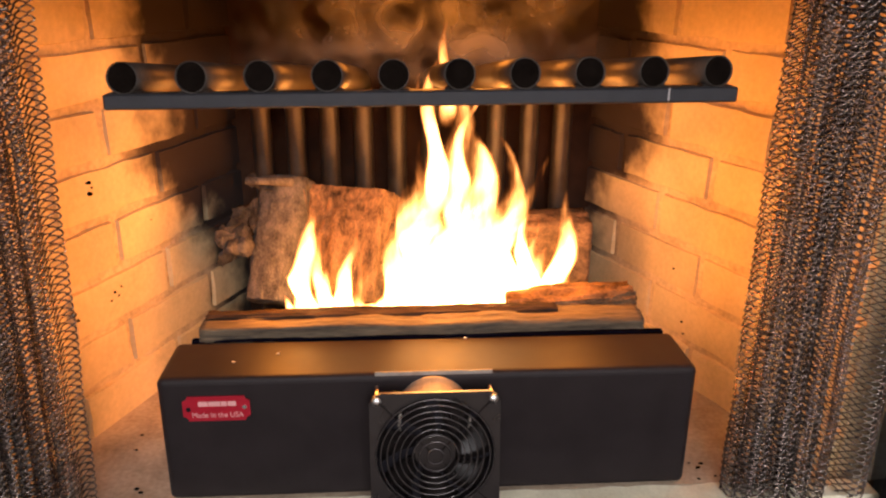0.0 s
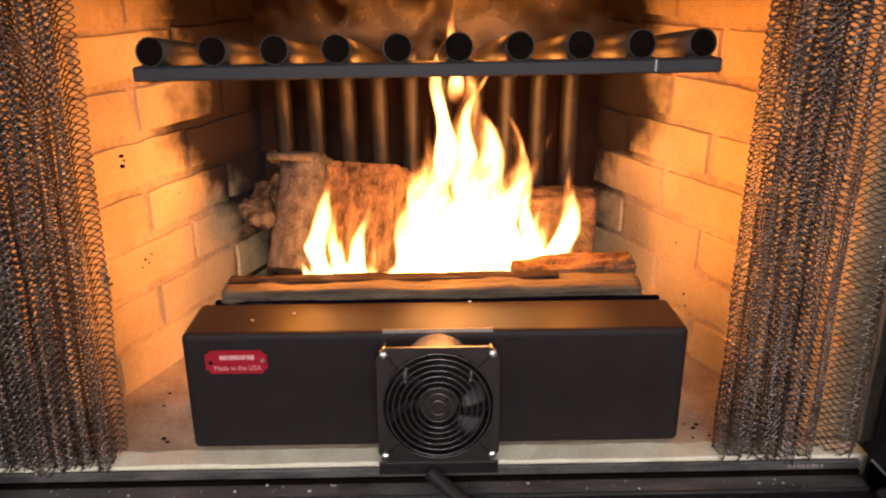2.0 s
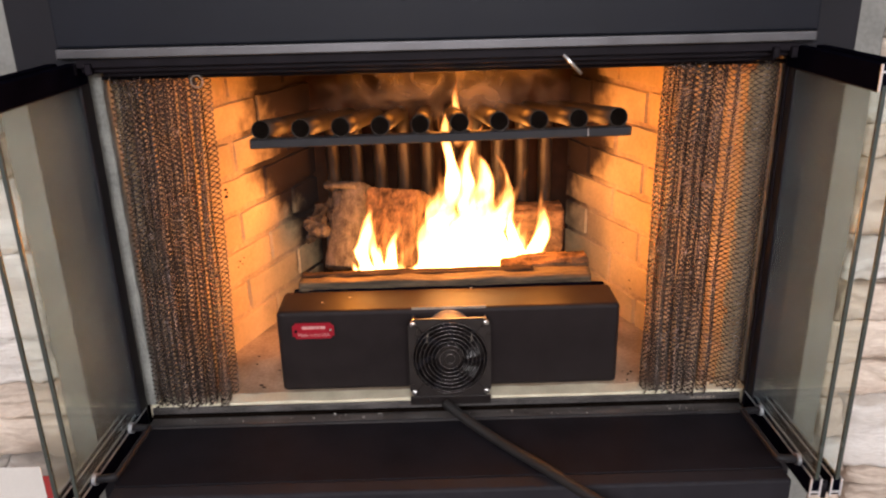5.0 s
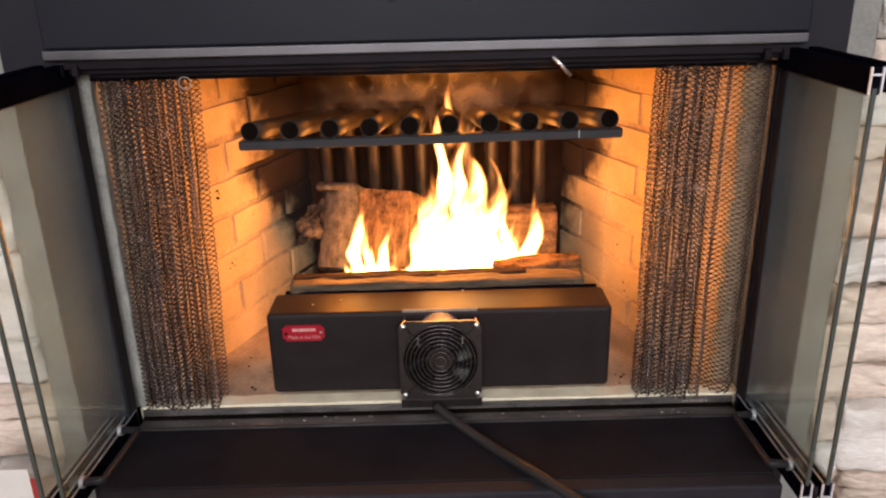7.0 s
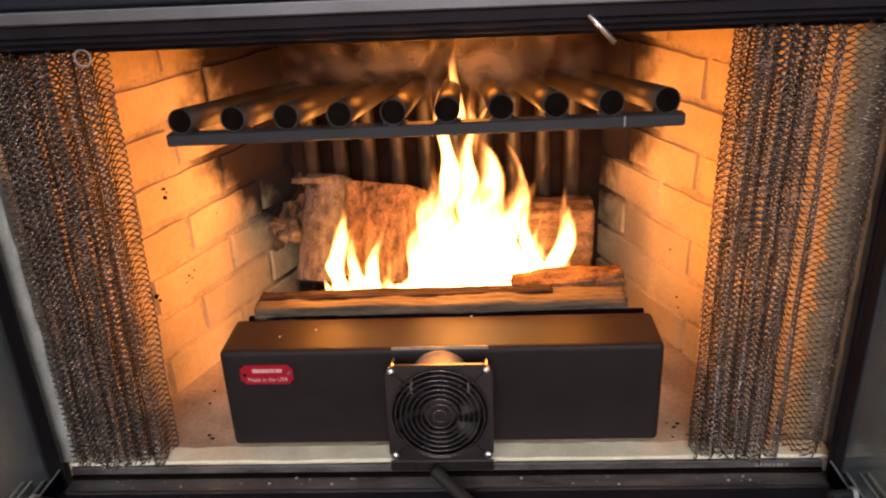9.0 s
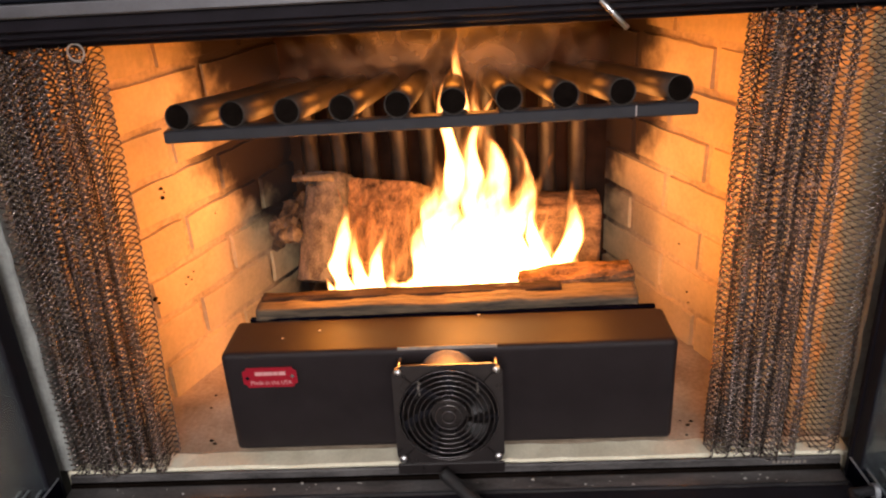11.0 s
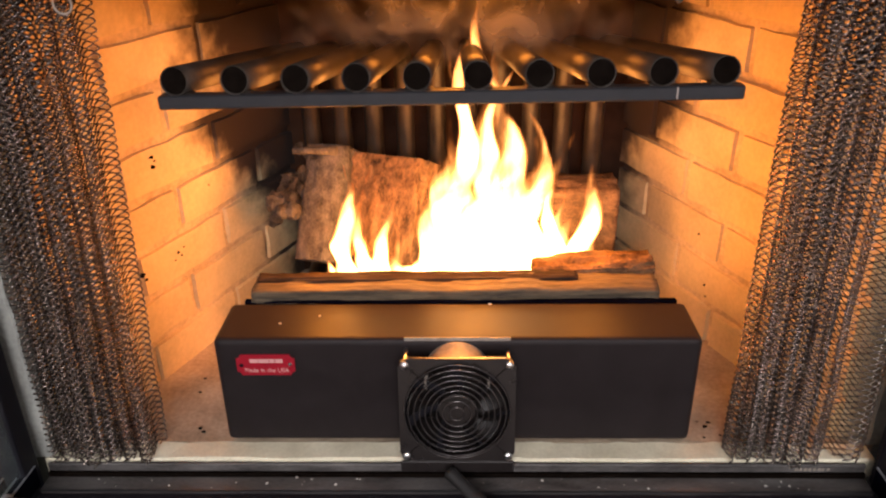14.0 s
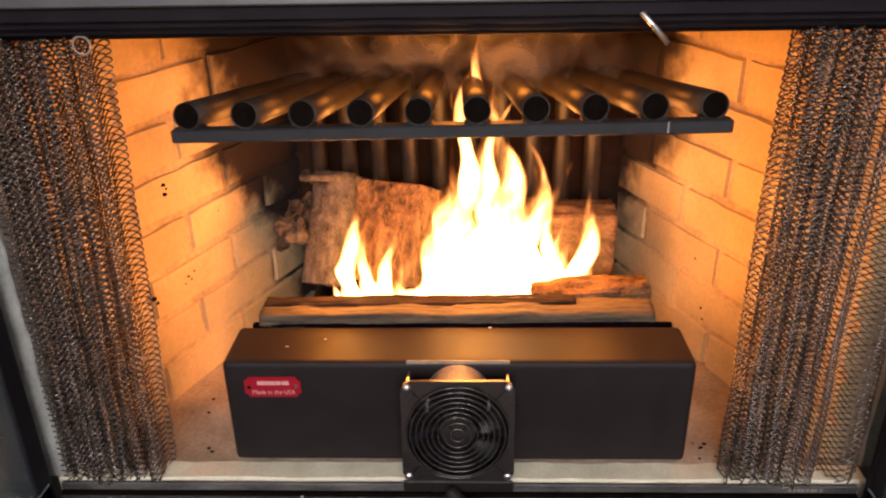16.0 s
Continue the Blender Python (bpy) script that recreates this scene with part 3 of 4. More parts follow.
fold_left = gathered(0.86, (-0.402, -0.276), (-0.414, -0.293), 8.6, lambda k: 2.09 - 0.45 * k ** 6, 0.492, 0.496, 0.7)
fold_right = gathered(0.78, (0.337, 0.496), (0.336, 0.497), 7.4, lambda k: 2.10 if k < 0.72 else 2.10 - 4.4 * (k - 0.72), 0.494, 0.498, 4.7)
left_curtain = mesh_curtain("spark_curtain", fold_left, -0.35)
right_curtain = mesh_curtain("spark_curtain", fold_right, 0.41)
for curtain, xs in ((left_curtain, (-0.405, -0.365, -0.325, -0.300)), (right_curtain, (0.345, 0.385, 0.425, 0.470))):
    for x in xs:
        part("hanger_ring", tube([(x, 0.641 + 0.0065 * math.cos(a), 0.492 + 0.0065 * math.sin(a)) for a in (i * math.tau / 14 for i in range(14))], 0.0009, 6, closed=True), WIRE, curtain, smooth=True)
rod = thing("curtain_rod", (MID, 0.66, 0.49), "thin dark steel rod that carries the spark curtains", "curtain rod")
part("rod", tube([(-0.429, 0.641, 0.4945), (0.498, 0.641, 0.4945)], 0.003, 8), BLACK_METAL, rod, smooth=True)
pull = thing("curtain_pull", (-0.286, 0.62, 0.49), "small steel pull ring on the spark curtain edge", "pull ring")
part("ring", tube(ring_points((-0.286, 0.620, 0.490), 0.0078, 20), 0.0011, 6, closed=True), GALVANISED, pull, smooth=True)


# ---- blower box with its fan ----
blower = thing("blower_box", (MID, 0.7, -0.006), "black painted steel blower box on the hearth", "fireplace blower")
part("body", box(-0.2275, 0.3005, 0.667, 0.748, -0.004, 0.133, 0.007, 4), BLACK_PAINT, blower, smooth=False)
part("rear_flange", box(-0.212, 0.292, 0.7485, 0.756, 0.02, 0.1338, 0.001), RAIL_BLACK, blower)
FX, FZ = MID + 0.001, 0.071
collar = bmesh.new()
outer = ring_points((FX, 0.640, 0.0955), 0.0350, 40)
inner = ring_points((FX, 0.640, 0.0955), 0.0325, 40)
loops = []
for ring, y in ((outer, 0.6385), (outer, 0.6668), (inner, 0.6668), (inner, 0.6385)):
    loops.append([collar.verts.new((p[0], y, p[2])) for p in ring])
for a, b in zip(loops, loops[1:] + loops[:1]):
    for k in range(40):
        collar.faces.new((a[k], a[(k + 1) % 40], b[(k + 1) % 40], b[k]))
part("air_collar", collar, GALVANISED, blower, "galvanised air collar behind the fan")
part("top_bracket", box(FX - 0.0565, FX + 0.0575, 0.6655, 0.6668, 0.1325, 0.1365), GALVANISED, blower)

# name plate
plate = bmesh.new()
px0, px1, pz0, pz1, cut = -0.2040, -0.1400, 0.0885, 0.1150, 0.005
outline = []
for x, z, sx, sz in ((px0, pz0, 1, 1), (px1, pz0, -1, 1), (px1, pz1, -1, -1), (px0, pz1, 1, -1)):
    quarter = [(x + sx * cut, z), (x + sx * cut * 0.86, z + sz * cut * 0.5), (x + sx * cut * 0.5, z + sz * cut * 0.86), (x, z + sz * cut)]
    outline += quarter[::-1] if sx * sz > 0 else quarter
front, behind = [plate.verts.new((x, 0.6652, z)) for x, z in outline], [plate.verts.new((x, 0.6668, z)) for x, z in outline]
plate.faces.new(front), plate.faces.new(behind[::-1])
for i in range(len(outline)):
    plate.faces.new((front[i], behind[i], behind[(i + 1) % len(outline)], front[(i + 1) % len(outline)]))
plate_ob = part("name_plate", plate, PLATE_RED, blower, "red metal name plate with pale lettering")
part("plate_rivet", tube([(-0.1985, 0.6650, 0.1015), (-0.1985, 0.6645, 0.1015)], 0.0024, 12), BLACK_METAL, plate_ob)
part("plate_rivet", tube([(-0.1450, 0.6650, 0.1035), (-0.1450, 0.6640, 0.1035)], 0.0022, 12), BRIGHT_STEEL, plate_ob)
bars = bmesh.new()
for x0, x1 in ((-0.1890, -0.1800), (-0.1793, -0.1680), (-0.1673, -0.1620), (-0.1610, -0.1530)):
    box(x0, x1, 0.6646, 0.66515, 0.1048, 0.1098, bm=bars)
part("lettering_bar", bars, PLATE_INK, plate_ob)
text = bpy.data.curves.new("made_in", "FONT")
text.body, text.size, text.align_x, text.extrude = "Made in the USA", 0.0081, "CENTER", 0.0002
text_ob = bpy.data.objects.new("made_in", text)
scene.collection.objects.link(text_ob)
bpy.context.view_layer.update()
letters = bpy.data.meshes.new_from_object(text_ob.evaluated_get(bpy.context.evaluated_depsgraph_get()))
bpy.data.objects.remove(text_ob)
letters.transform(Matrix.Translation((-0.1712, 0.6649, 0.0925)) @ Matrix.Rotation(radians(90), 4, "X") @ Matrix.Diagonal((0.88, 1, 1, 1)))
letters.materials.clear()
letters.materials.append(PLATE_INK)
lettering = new("lettering", letters)
lettering.parent = plate_ob

# fan: square frame with a round throat, rotor at rest, finger guard
FAN_POSE = Matrix.Translation((FX, 0.625, FZ)) @ Matrix.Rotation(radians(-7.0), 4, "X")


def fan_part(name, bm, mat, parent, label="", smooth=False):
    bm.transform(FAN_POSE)
    return part(name, bm, mat, parent, label, smooth)


fan = thing("axial_fan", (FX, 0.63, 0.0), "square black axial fan with a wire finger guard", "fan")
shell = bmesh.new()
N, HALF = 64, 0.0615
square, circle = [], []
for k in range(N):
    a = k * math.tau / N
    c, s = math.cos(a), math.sin(a)
    m = max(abs(c), abs(s))
    q = (min(1, abs(c) / m), min(1, abs(s) / m))
    trim = 1.0 if min(q) < 0.92 else 1 - (min(q) - 0.92) * 0.7
    square.append((HALF * c / m * trim, HALF * s / m * trim))
    circle.append((0.0562 * c, 0.0562 * s))
loops = []
for loop, y in ((square, 0.0), (circle, 0.0), (circle, 0.0040), (square, 0.0040)):
    loops.append([shell.verts.new((x, y, z)) for x, z in loop])
for a, b in zip(loops, loops[1:] + loops[:1]):
    for k in range(N):
        shell.faces.new((a[k], a[(k + 1) % N], b[(k + 1) % N], b[k]))
frame_ob = fan_part("frame", shell, FAN_PLASTIC, fan)
back = bmesh.new()
bmesh.ops.create_cone(back, cap_ends=True, segments=48, radius1=0.0572, radius2=0.0572, depth=0.001, matrix=Matrix.Translation((0, 0.0128, 0)) @ Matrix.Rotation(radians(90), 4, "X"))
fan_part("throat", back, TRAY_BLACK, fan)
hub = bmesh.new()
bmesh.ops.create_cone(hub, cap_ends=True, segments=32, radius1=0.0205, radius2=0.0195, depth=0.009, matrix=Matrix.Translation((0, 0.0068, 0)) @ Matrix.Rotation(radians(90), 4, "X"))
housing = bmesh.new()
rims = [[housing.verts.new((rad * math.cos(k * math.tau / 48), y, rad * math.sin(k * math.tau / 48))) for k in range(48)] for rad, y in ((0.0575, 0.004), (0.0575, 0.0135), (0.0560, 0.0135), (0.0560, 0.004))]
for a, b in zip(rims, rims[1:]):
    for k in range(48):
        housing.faces.new((a[k], a[(k + 1) % 48], b[(k + 1) % 48], b[k]))
fan_part("housing", housing, FAN_PLASTIC, fan, smooth=True)
fan_part("hub", hub, FAN_PLASTIC, fan)
for k in range(7):
    blade = bmesh.new()
    grid = []
    for i in range(6):
        r = 0.020 + 0.034 * i / 5
        row = []
        for j in range(5):
            a = k * math.tau / 7 + (j / 4 - 0.5) * 0.72 + 0.35 * i / 5
            row.append(blade.verts.new((r * math.cos(a), 0.003 + 0.008 * j / 4, r * math.sin(a))))
        grid.append(row)
    for a, b in zip(grid, grid[1:]):
        for j in range(4):
            blade.faces.new((a[j], a[j + 1], b[j + 1], b[j]))
    bmesh.ops.solidify(blade, geom=blade.faces[:], thickness=0.0008)
    fan_part("blade", blade, FAN_PLASTIC, fan, smooth=True)
part("foot_plate", box(FX - 0.0610, FX + 0.0610, 0.6155, 0.6195, -0.0045, 0.0100, 0.001), FAN_PLASTIC, fan)
guard = thing("finger_guard", (FX, 0.615, 0.0), "black wire finger guard of concentric rings with bright screws", "fan guard")
for r in (0.0075, 0.0150, 0.0215, 0.0275, 0.0335, 0.0395, 0.0455, 0.0515, 0.0560):
    fan_part("ring", tube(ring_points((0, -0.0062 + (0.003 if r > 0.055 else 0), 0), r, 48), 0.0008, 6, closed=True), GUARD_WIRE, guard, smooth=True)
for k in range(4):
    a = math.pi / 4 + k * math.pi / 2
    c, s = math.cos(a), math.sin(a)
    fan_part("strut", tube([(0.006 * c, -0.0048, 0.006 * s), (0.0545 * c, -0.0044, 0.0545 * s), (0.0600 * c, -0.0006, 0.0600 * s), (0.077 * c, -0.0004, 0.077 * s)], 0.0004, 6), CHIP_AND_SHADE, guard, smooth=True)
    x, z = 0.0545 * (1 if c > 0 else -1), 0.0545 * (1 if s > 0 else -1)
    screw = bmesh.new()
    bmesh.ops.create_uvsphere(screw, u_segments=14, v_segments=8, radius=0.0046, matrix=Matrix.Translation((x, -0.0016, z)) @ Matrix.Diagonal((1, 0.55, 1, 1)))
    fan_part("screw", screw, BRIGHT_STEEL, guard, "bright pan-head screw", smooth=True)
    fan_part("bolt", tube([(x, 0.001, z), (x, 0.043, z)], 0.0018, 8), BRIGHT_STEEL, guard, "long bright fixing bolt", smooth=True)

conduit = thing("power_conduit", (0.1, 0.55, -0.03), "black ribless rubber power conduit from the fan", "cable")
path = [(0.028, 0.607, 0.004), (0.060, 0.577, -0.008), (0.110, 0.528, -0.0185), (0.186, 0.438, -0.0185), (0.272, 0.345, -0.038), (0.345, 0.25, -0.14), (0.370, 0.18, -0.40)]
smooth_path = []
for i in range(len(path) - 1):
    p0, p1, p2, p3 = [Vector(path[min(max(i + k, 0), len(path) - 1)]) for k in (-1, 0, 1, 2)]
    for s in range(8):
        t = s / 8
        smooth_path.append(0.5 * ((2 * p1) + (p2 - p0) * t + (2 * p0 - 5 * p1 + 4 * p2 - p3) * t * t + (3 * p1 - p0 - 3 * p2 + p3) * t ** 3))
part("sleeve", tube(smooth_path, 0.0074, 14), RUBBER, conduit, smooth=True)
part("wire_end", tube([(0.0245, 0.606, 0.006), (0.029, 0.603, 0.0085), (0.033, 0.606, 0.007)], 0.0012, 6), BRIGHT_STEEL, conduit, smooth=True)


# ---- tube grate ----
grate = thing("heat_exchanger_grate", (MID, 0.85, 0.0), "grate of ten bent steel heat tubes with a front bar", "fireplace grate")


def open_tube(points, radius, wall=0.0008, sides=20):
    """A tube with a hollow front end."""
    bm = tube(points, radius, sides, caps=False)
    start = [v for v in bm.verts][:sides]
    a, b = Vector(points[0]), Vector(points[1])
    way = (b - a).normalized()
    inner = [bm.verts.new(a + (v.co - a) * (1 - wall / radius)) for v in start]
    deep = [bm.verts.new(v.co + way * 0.12) for v in inner]
    for k in range(sides):
        n = (k + 1) % sides
        bm.faces.new((start[k], inner[k], inner[n], start[n]))
        bm.faces.new((inner[k], deep[k], deep[n], inner[n]))
    bm.faces.new(deep)
    return bm


TUBES = 10
for i in range(TUBES):
    x = -0.218 + 0.4965 * i / (TUBES - 1)
    z = 0.4165 + 0.0055 * i / (TUBES - 1)
    xb = 0.030 + (x - 0.030) * 0.82
    pts = [(x, 0.656, z), (x + (xb - x) * 0.27, 0.76, z - 0.014), (xb, 1.045, z - 0.052), (xb, 1.055, 0.045), (xb, 0.757, 0.045)]
    tube_ob = part("heat_tube", open_tube(pts[:2] + rounded(pts[1:], 0.045, 7)[1:], 0.0132), TUBE_STEEL, grate, smooth=True)
    # A flat black disc stands in for the shade deep inside the sooty tube.
    part("bore_plug", tube([(x, 0.6590, z - 0.0004), (x, 0.6600, z - 0.0005)], 0.0122, 20), CHIP_AND_SHADE, tube_ob, "flat black plug for the sooty, unlit depth of the tube")
    part("weld_tab", box(x - 0.012, x + 0.014, 0.659, 0.672, z - 0.0165, z - 0.0120, 0.001), TUBE_STEEL, grate)
bar = box(-0.2345, 0.2970, 0.653, 0.668, 0.3905, 0.4035, 0.0015)
for v in bar.verts:
    v.co.z += 0.0055 * (v.co.x + 0.2345) / 0.5315
bar_ob = part("front_bar", bar, BAR_PAINT, grate)
part("weld_mark", box(0.2355, 0.2370, 0.6520, 0.6532, 0.3975, 0.4080), BRIGHT_STEEL, bar_ob)
for x in (-0.14, 0.20):
    part("grate_leg", box(x - 0.010, x + 0.010, 0.84, 0.86, -0.006, 0.033, 0.001), TUBE_STEEL, grate)
part("cross_bar", box(-0.16, 0.22, 0.84, 0.86, 0.0335, 0.060, 0.002), TUBE_STEEL, grate)


# ---- logs ----
def log_mesh(a, b, ry, rz, seed, lumps=0.012, rings=60, sides=48, square=0.0, taper=0.0):
    """A log from a to b with an oval or squarish section and an uneven surface."""
    a, b = Vector(a), Vector(b)
    way = (b - a).normalized()
    up = Vector((0, 0, 1)) if abs(way.z) < 0.9 else Vector((0, 1, 0))
    s = way.cross(up).normalized()
    u = s.cross(way)
    bm = bmesh.new()
    loops = []
    for i in range(rings + 1):
        t = i / rings
        c = a.lerp(b, t)
        loop = []
        for k in range(sides):
            ang = k * math.tau / sides
            cx, cz = math.cos(ang), math.sin(ang)
            m = max(abs(cx), abs(cz))
            f = (1 - square) + square / m
            p = c + (s * cx * ry + u * cz * rz) * f * (1 - taper * t)
            q = p * 1.0
            along = (q - a).dot(way)
            n1 = noise.noise(Vector((q.x * 14, q.y * 14, q.z * 14 + seed)))
            flake = abs(noise.noise(Vector((cx * 3.6 + seed, cz * 3.2, along * 9))))
            fine = noise.noise(Vector((q.x * 90 + seed, q.y * 90, q.z * 90)))
            grain = noise.noise(Vector((cx * 9 + seed, cz * 9, along * 6)))
            p += (s * cx + u * cz) * (lumps * (0.5 * n1 + 0.75 * flake - 0.2 + 0.22 * fine + 0.3 * grain))
            loop.append(bm.verts.new(p))
        loops.append(loop)
    for p, q in zip(loops, loops[1:]):
        for k in range(sides):
            bm.faces.new((p[k], p[(k + 1) % sides], q[(k + 1) % sides], q[k]))
    for loop, end in ((loops[0], -1), (loops[-1], 1)):
        centre = sum((v.co for v in loop), Vector()) / sides
        ring = [bm.verts.new(v.co.lerp(centre, 0.5) + way * end * 0.004 * noise.noise(v.co * 50)) for v in loop]
        tip = bm.verts.new(centre)
        for k in range(sides):
            n = (k + 1) % sides
            bm.faces.new((loop[k], loop[n], ring[n], ring[k]))
            bm.faces.new((ring[k], ring[n], tip))
    return bm


front_log = thing("front_log", (0.03, 0.79, 0.13), "split log with pale cut face and dark bark, not yet burnt", "log", "logs")
part("split_wood", log_mesh((-0.204, 0.772, 0.1305), (0.272, 0.775, 0.1330), 0.022, 0.0155, 3.1, 0.006, 70, 52, 0.75), CUT_WOOD, front_log, smooth=True)
part("bark_strip", log_mesh((-0.202, 0.784, 0.1455), (0.180, 0.787, 0.1468), 0.012, 0.0034, 7.7, 0.006, 70, 52, 0.4), DARK_BARK, front_log, "dark burnt upper edge", smooth=True)
part("bark_ridge", log_mesh((0.130, 0.808, 0.1435), (0.274, 0.812, 0.1505), 0.022, 0.012, 9.3, 0.012, 70, 52, 0.3), CHAR_WOOD, front_log, "reddish bark ridge", smooth=True)
rear_log = thing("rear_log", (0.08, 0.97, 0.06), "thick square-split log, charred and glowing red-brown", "log", "logs")
part("wood", log_mesh((-0.115, 0.958, 0.162), (0.252, 0.952, 0.154), 0.036, 0.050, 5.5, 0.010, 70, 52, 0.7), CHAR_WOOD, rear_log, smooth=True)
left_log = thing("left_log", (-0.13, 0.88, 0.06), "leaning log with ash-grey bark and a broken branch stub", "log", "logs")
part("bark", log_mesh((-0.144, 0.892, 0.112), (-0.127, 0.968, 0.244), 0.036, 0.042, 11.2, 0.010, 70, 52, 0.2), BARK, left_log, "ash-grey rough bark", smooth=True)
part("split_face", log_mesh((-0.072, 0.898, 0.114), (-0.052, 0.958, 0.236), 0.056, 0.032, 2.2, 0.017, 90, 72, 0.7), SPLIT_WOOD, left_log, "orange-brown split face", smooth=True)
part("branch_stub", tube([(-0.120, 0.925, 0.258), (-0.148, 0.915, 0.262), (-0.174, 0.910, 0.2635)], [0.0060, 0.0050, 0.0042], 10), BARK, left_log, "pale broken branch stub", smooth=True)
burl = bmesh.new()
HEART = Vector((-0.188, 0.908, 0.188))
bmesh.ops.create_icosphere(burl, subdivisions=5, radius=1, matrix=Matrix.Translation(HEART) @ Matrix.Diagonal((0.017, 0.018, 0.015, 1)))
for v in burl.verts:
    torn = noise.noise(Vector((v.co.x * 150, v.co.y * 150, v.co.z * 50)))
    v.co += (v.co - HEART).normalized() * (0.030 * noise.noise(v.co * 34) + 0.011 * abs(noise.noise(v.co * 80)) + 0.007 * torn - 0.004)
part("bark_burl", burl, BARK, left_log, "shaggy burnt bark burl", smooth=True)
rng = random.Random(17)
for k in range(34):
    flake = bmesh.new()
    long, wide, bend = rng.uniform(0.012, 0.026), rng.uniform(0.010, 0.019), rng.uniform(15, 60)
    climb = max(0.0, rng.uniform(-0.06, 0.06))
    rows = []
    for i in range(9):
        u = i / 8
        w = wide * (0.55 + 0.45 * math.sin(math.pi * min(1, u + 0.25))) * (1 + 0.3 * noise.noise(Vector((u * 6, k, 0))))
        rows.append([flake.verts.new((j * w * 0.5, u * long, bend * (u * long) ** 2 + 0.0012 * noise.noise(Vector((j * 2, u * 9, k))))) for j in (-1, -0.4, 0.3, 1)])
    for p, q in zip(rows, rows[1:]):
        for j in range(3):
            flake.faces.new((p[j], p[j + 1], q[j + 1], q[j]))
    bmesh.ops.solidify(flake, geom=flake.faces[:], thickness=0.0014)
    flake.transform(Matrix.Translation(HEART + Vector((rng.uniform(-0.014, 0.016) + 0.5 * climb, rng.uniform(-0.012, 0.004) + 0.5 * climb, rng.uniform(-0.016, 0.014) + climb))) @ Matrix.Rotation(rng.uniform(0, math.tau), 4, "Y") @ Matrix.Rotation(rng.uniform(-1.9, -0.4), 4, "X") @ Matrix.Rotation(rng.uniform(0, math.tau), 4, "Z"))
    part("bark_flake", flake, BARK, left_log, "curled torn bark flake")
low_log = thing("under_log", (-0.03, 0.87, 0.06), "small charred log underneath the fire", "log", "logs")
part("wood", log_mesh((-0.10, 0.885, 0.088), (0.21, 0.880, 0.090), 0.042, 0.027, 8.8, 0.012, 70, 52, 0.2), CHAR_WOOD, low_log, smooth=True)


def crumb(at, size, seed, mat, label, where):
    bm = bmesh.new()
    bmesh.ops.create_icosphere(bm, subdivisions=1, radius=size, matrix=Matrix.Translation(at) @ Matrix.Diagonal((1.5, 1.0, 0.6, 1)))
    return whole(where, rough(bm, size * 0.55, 0.9 / size, seed), mat, label, "crumb", "hearth crumbs")


rng = random.Random(21)
for k in range(11):
    on_left = k % 2 == 0
    x = rng.uniform(-0.30, -0.235) if on_left else rng.uniform(0.308, 0.36)
    y = rng.uniform(0.675, 0.80)
    size = rng.uniform(0.0009, 0.0022)
    crumb((x, y, -0.006 + size * 0.4), size, k * 1.3, CHIP_AND_SHADE, "small black crumb of charcoal on the hearth floor", "charcoal_crumb")
for x, y in ((-0.160, 0.700), (-0.118, 0.716), (0.075, 0.742)):
    crumb((x, y, 0.1335), 0.0014, x * 50, ASH, "pale ash flake on the black blower box", "ash_flake")


# ---- fire ----
def flame_tongue(base, height, width, lean=(0, 0), curl=0.02, seed=0.0, heat=1.0):
    """A hollow tongue of flame, lens-shaped across, that wavers and narrows to its tip; the attribute heat falls to its rim and tip."""
    base = Vector(base)
    bm = bmesh.new()
    layer = bm.verts.layers.float.new("warmth")
    rings, sides = 26, 20
    loops = []
    for i in range(rings + 1):
        t = i / rings
        swell = (1 - t) ** 0.8 * (0.62 + 0.9 * t * math.exp(-2.2 * t) * 1.5)
        w = width * swell * (1 + 0.38 * noise.noise(Vector((t * 4.5, seed, 1.3)))) + 0.0006
        c = base + Vector((lean[0] * t ** 1.3 + curl * t * math.sin(5.2 * t + seed), lean[1] * t + 0.4 * curl * t * math.cos(4 * t + seed), height * t))
        loop = []
        for k in range(sides):
            a = k * math.tau / sides
            ragged = 1 + 0.22 * noise.noise(Vector((math.cos(a) * 1.2 + seed, math.sin(a), t * 7)))
            v = bm.verts.new(c + Vector((w * math.cos(a) * ragged, 0.55 * w * math.sin(a), 0)))
            rim = abs(math.sin(a)) ** 0.8
            v[layer] = heat * (0.08 + 1.05 * rim) * (1 - t ** 1.6) * min(1, t * 4.5)
            loop.append(v)
        loops.append(loop)
    for p, q in zip(loops, loops[1:]):
        for k in range(sides):
            bm.faces.new((p[k], p[(k + 1) % sides], q[(k + 1) % sides], q[k]))
    return bm


fire = thing("fire", (0.04, 0.86, 0.11), "bright yellow-white wood fire burning between the logs", "fire")


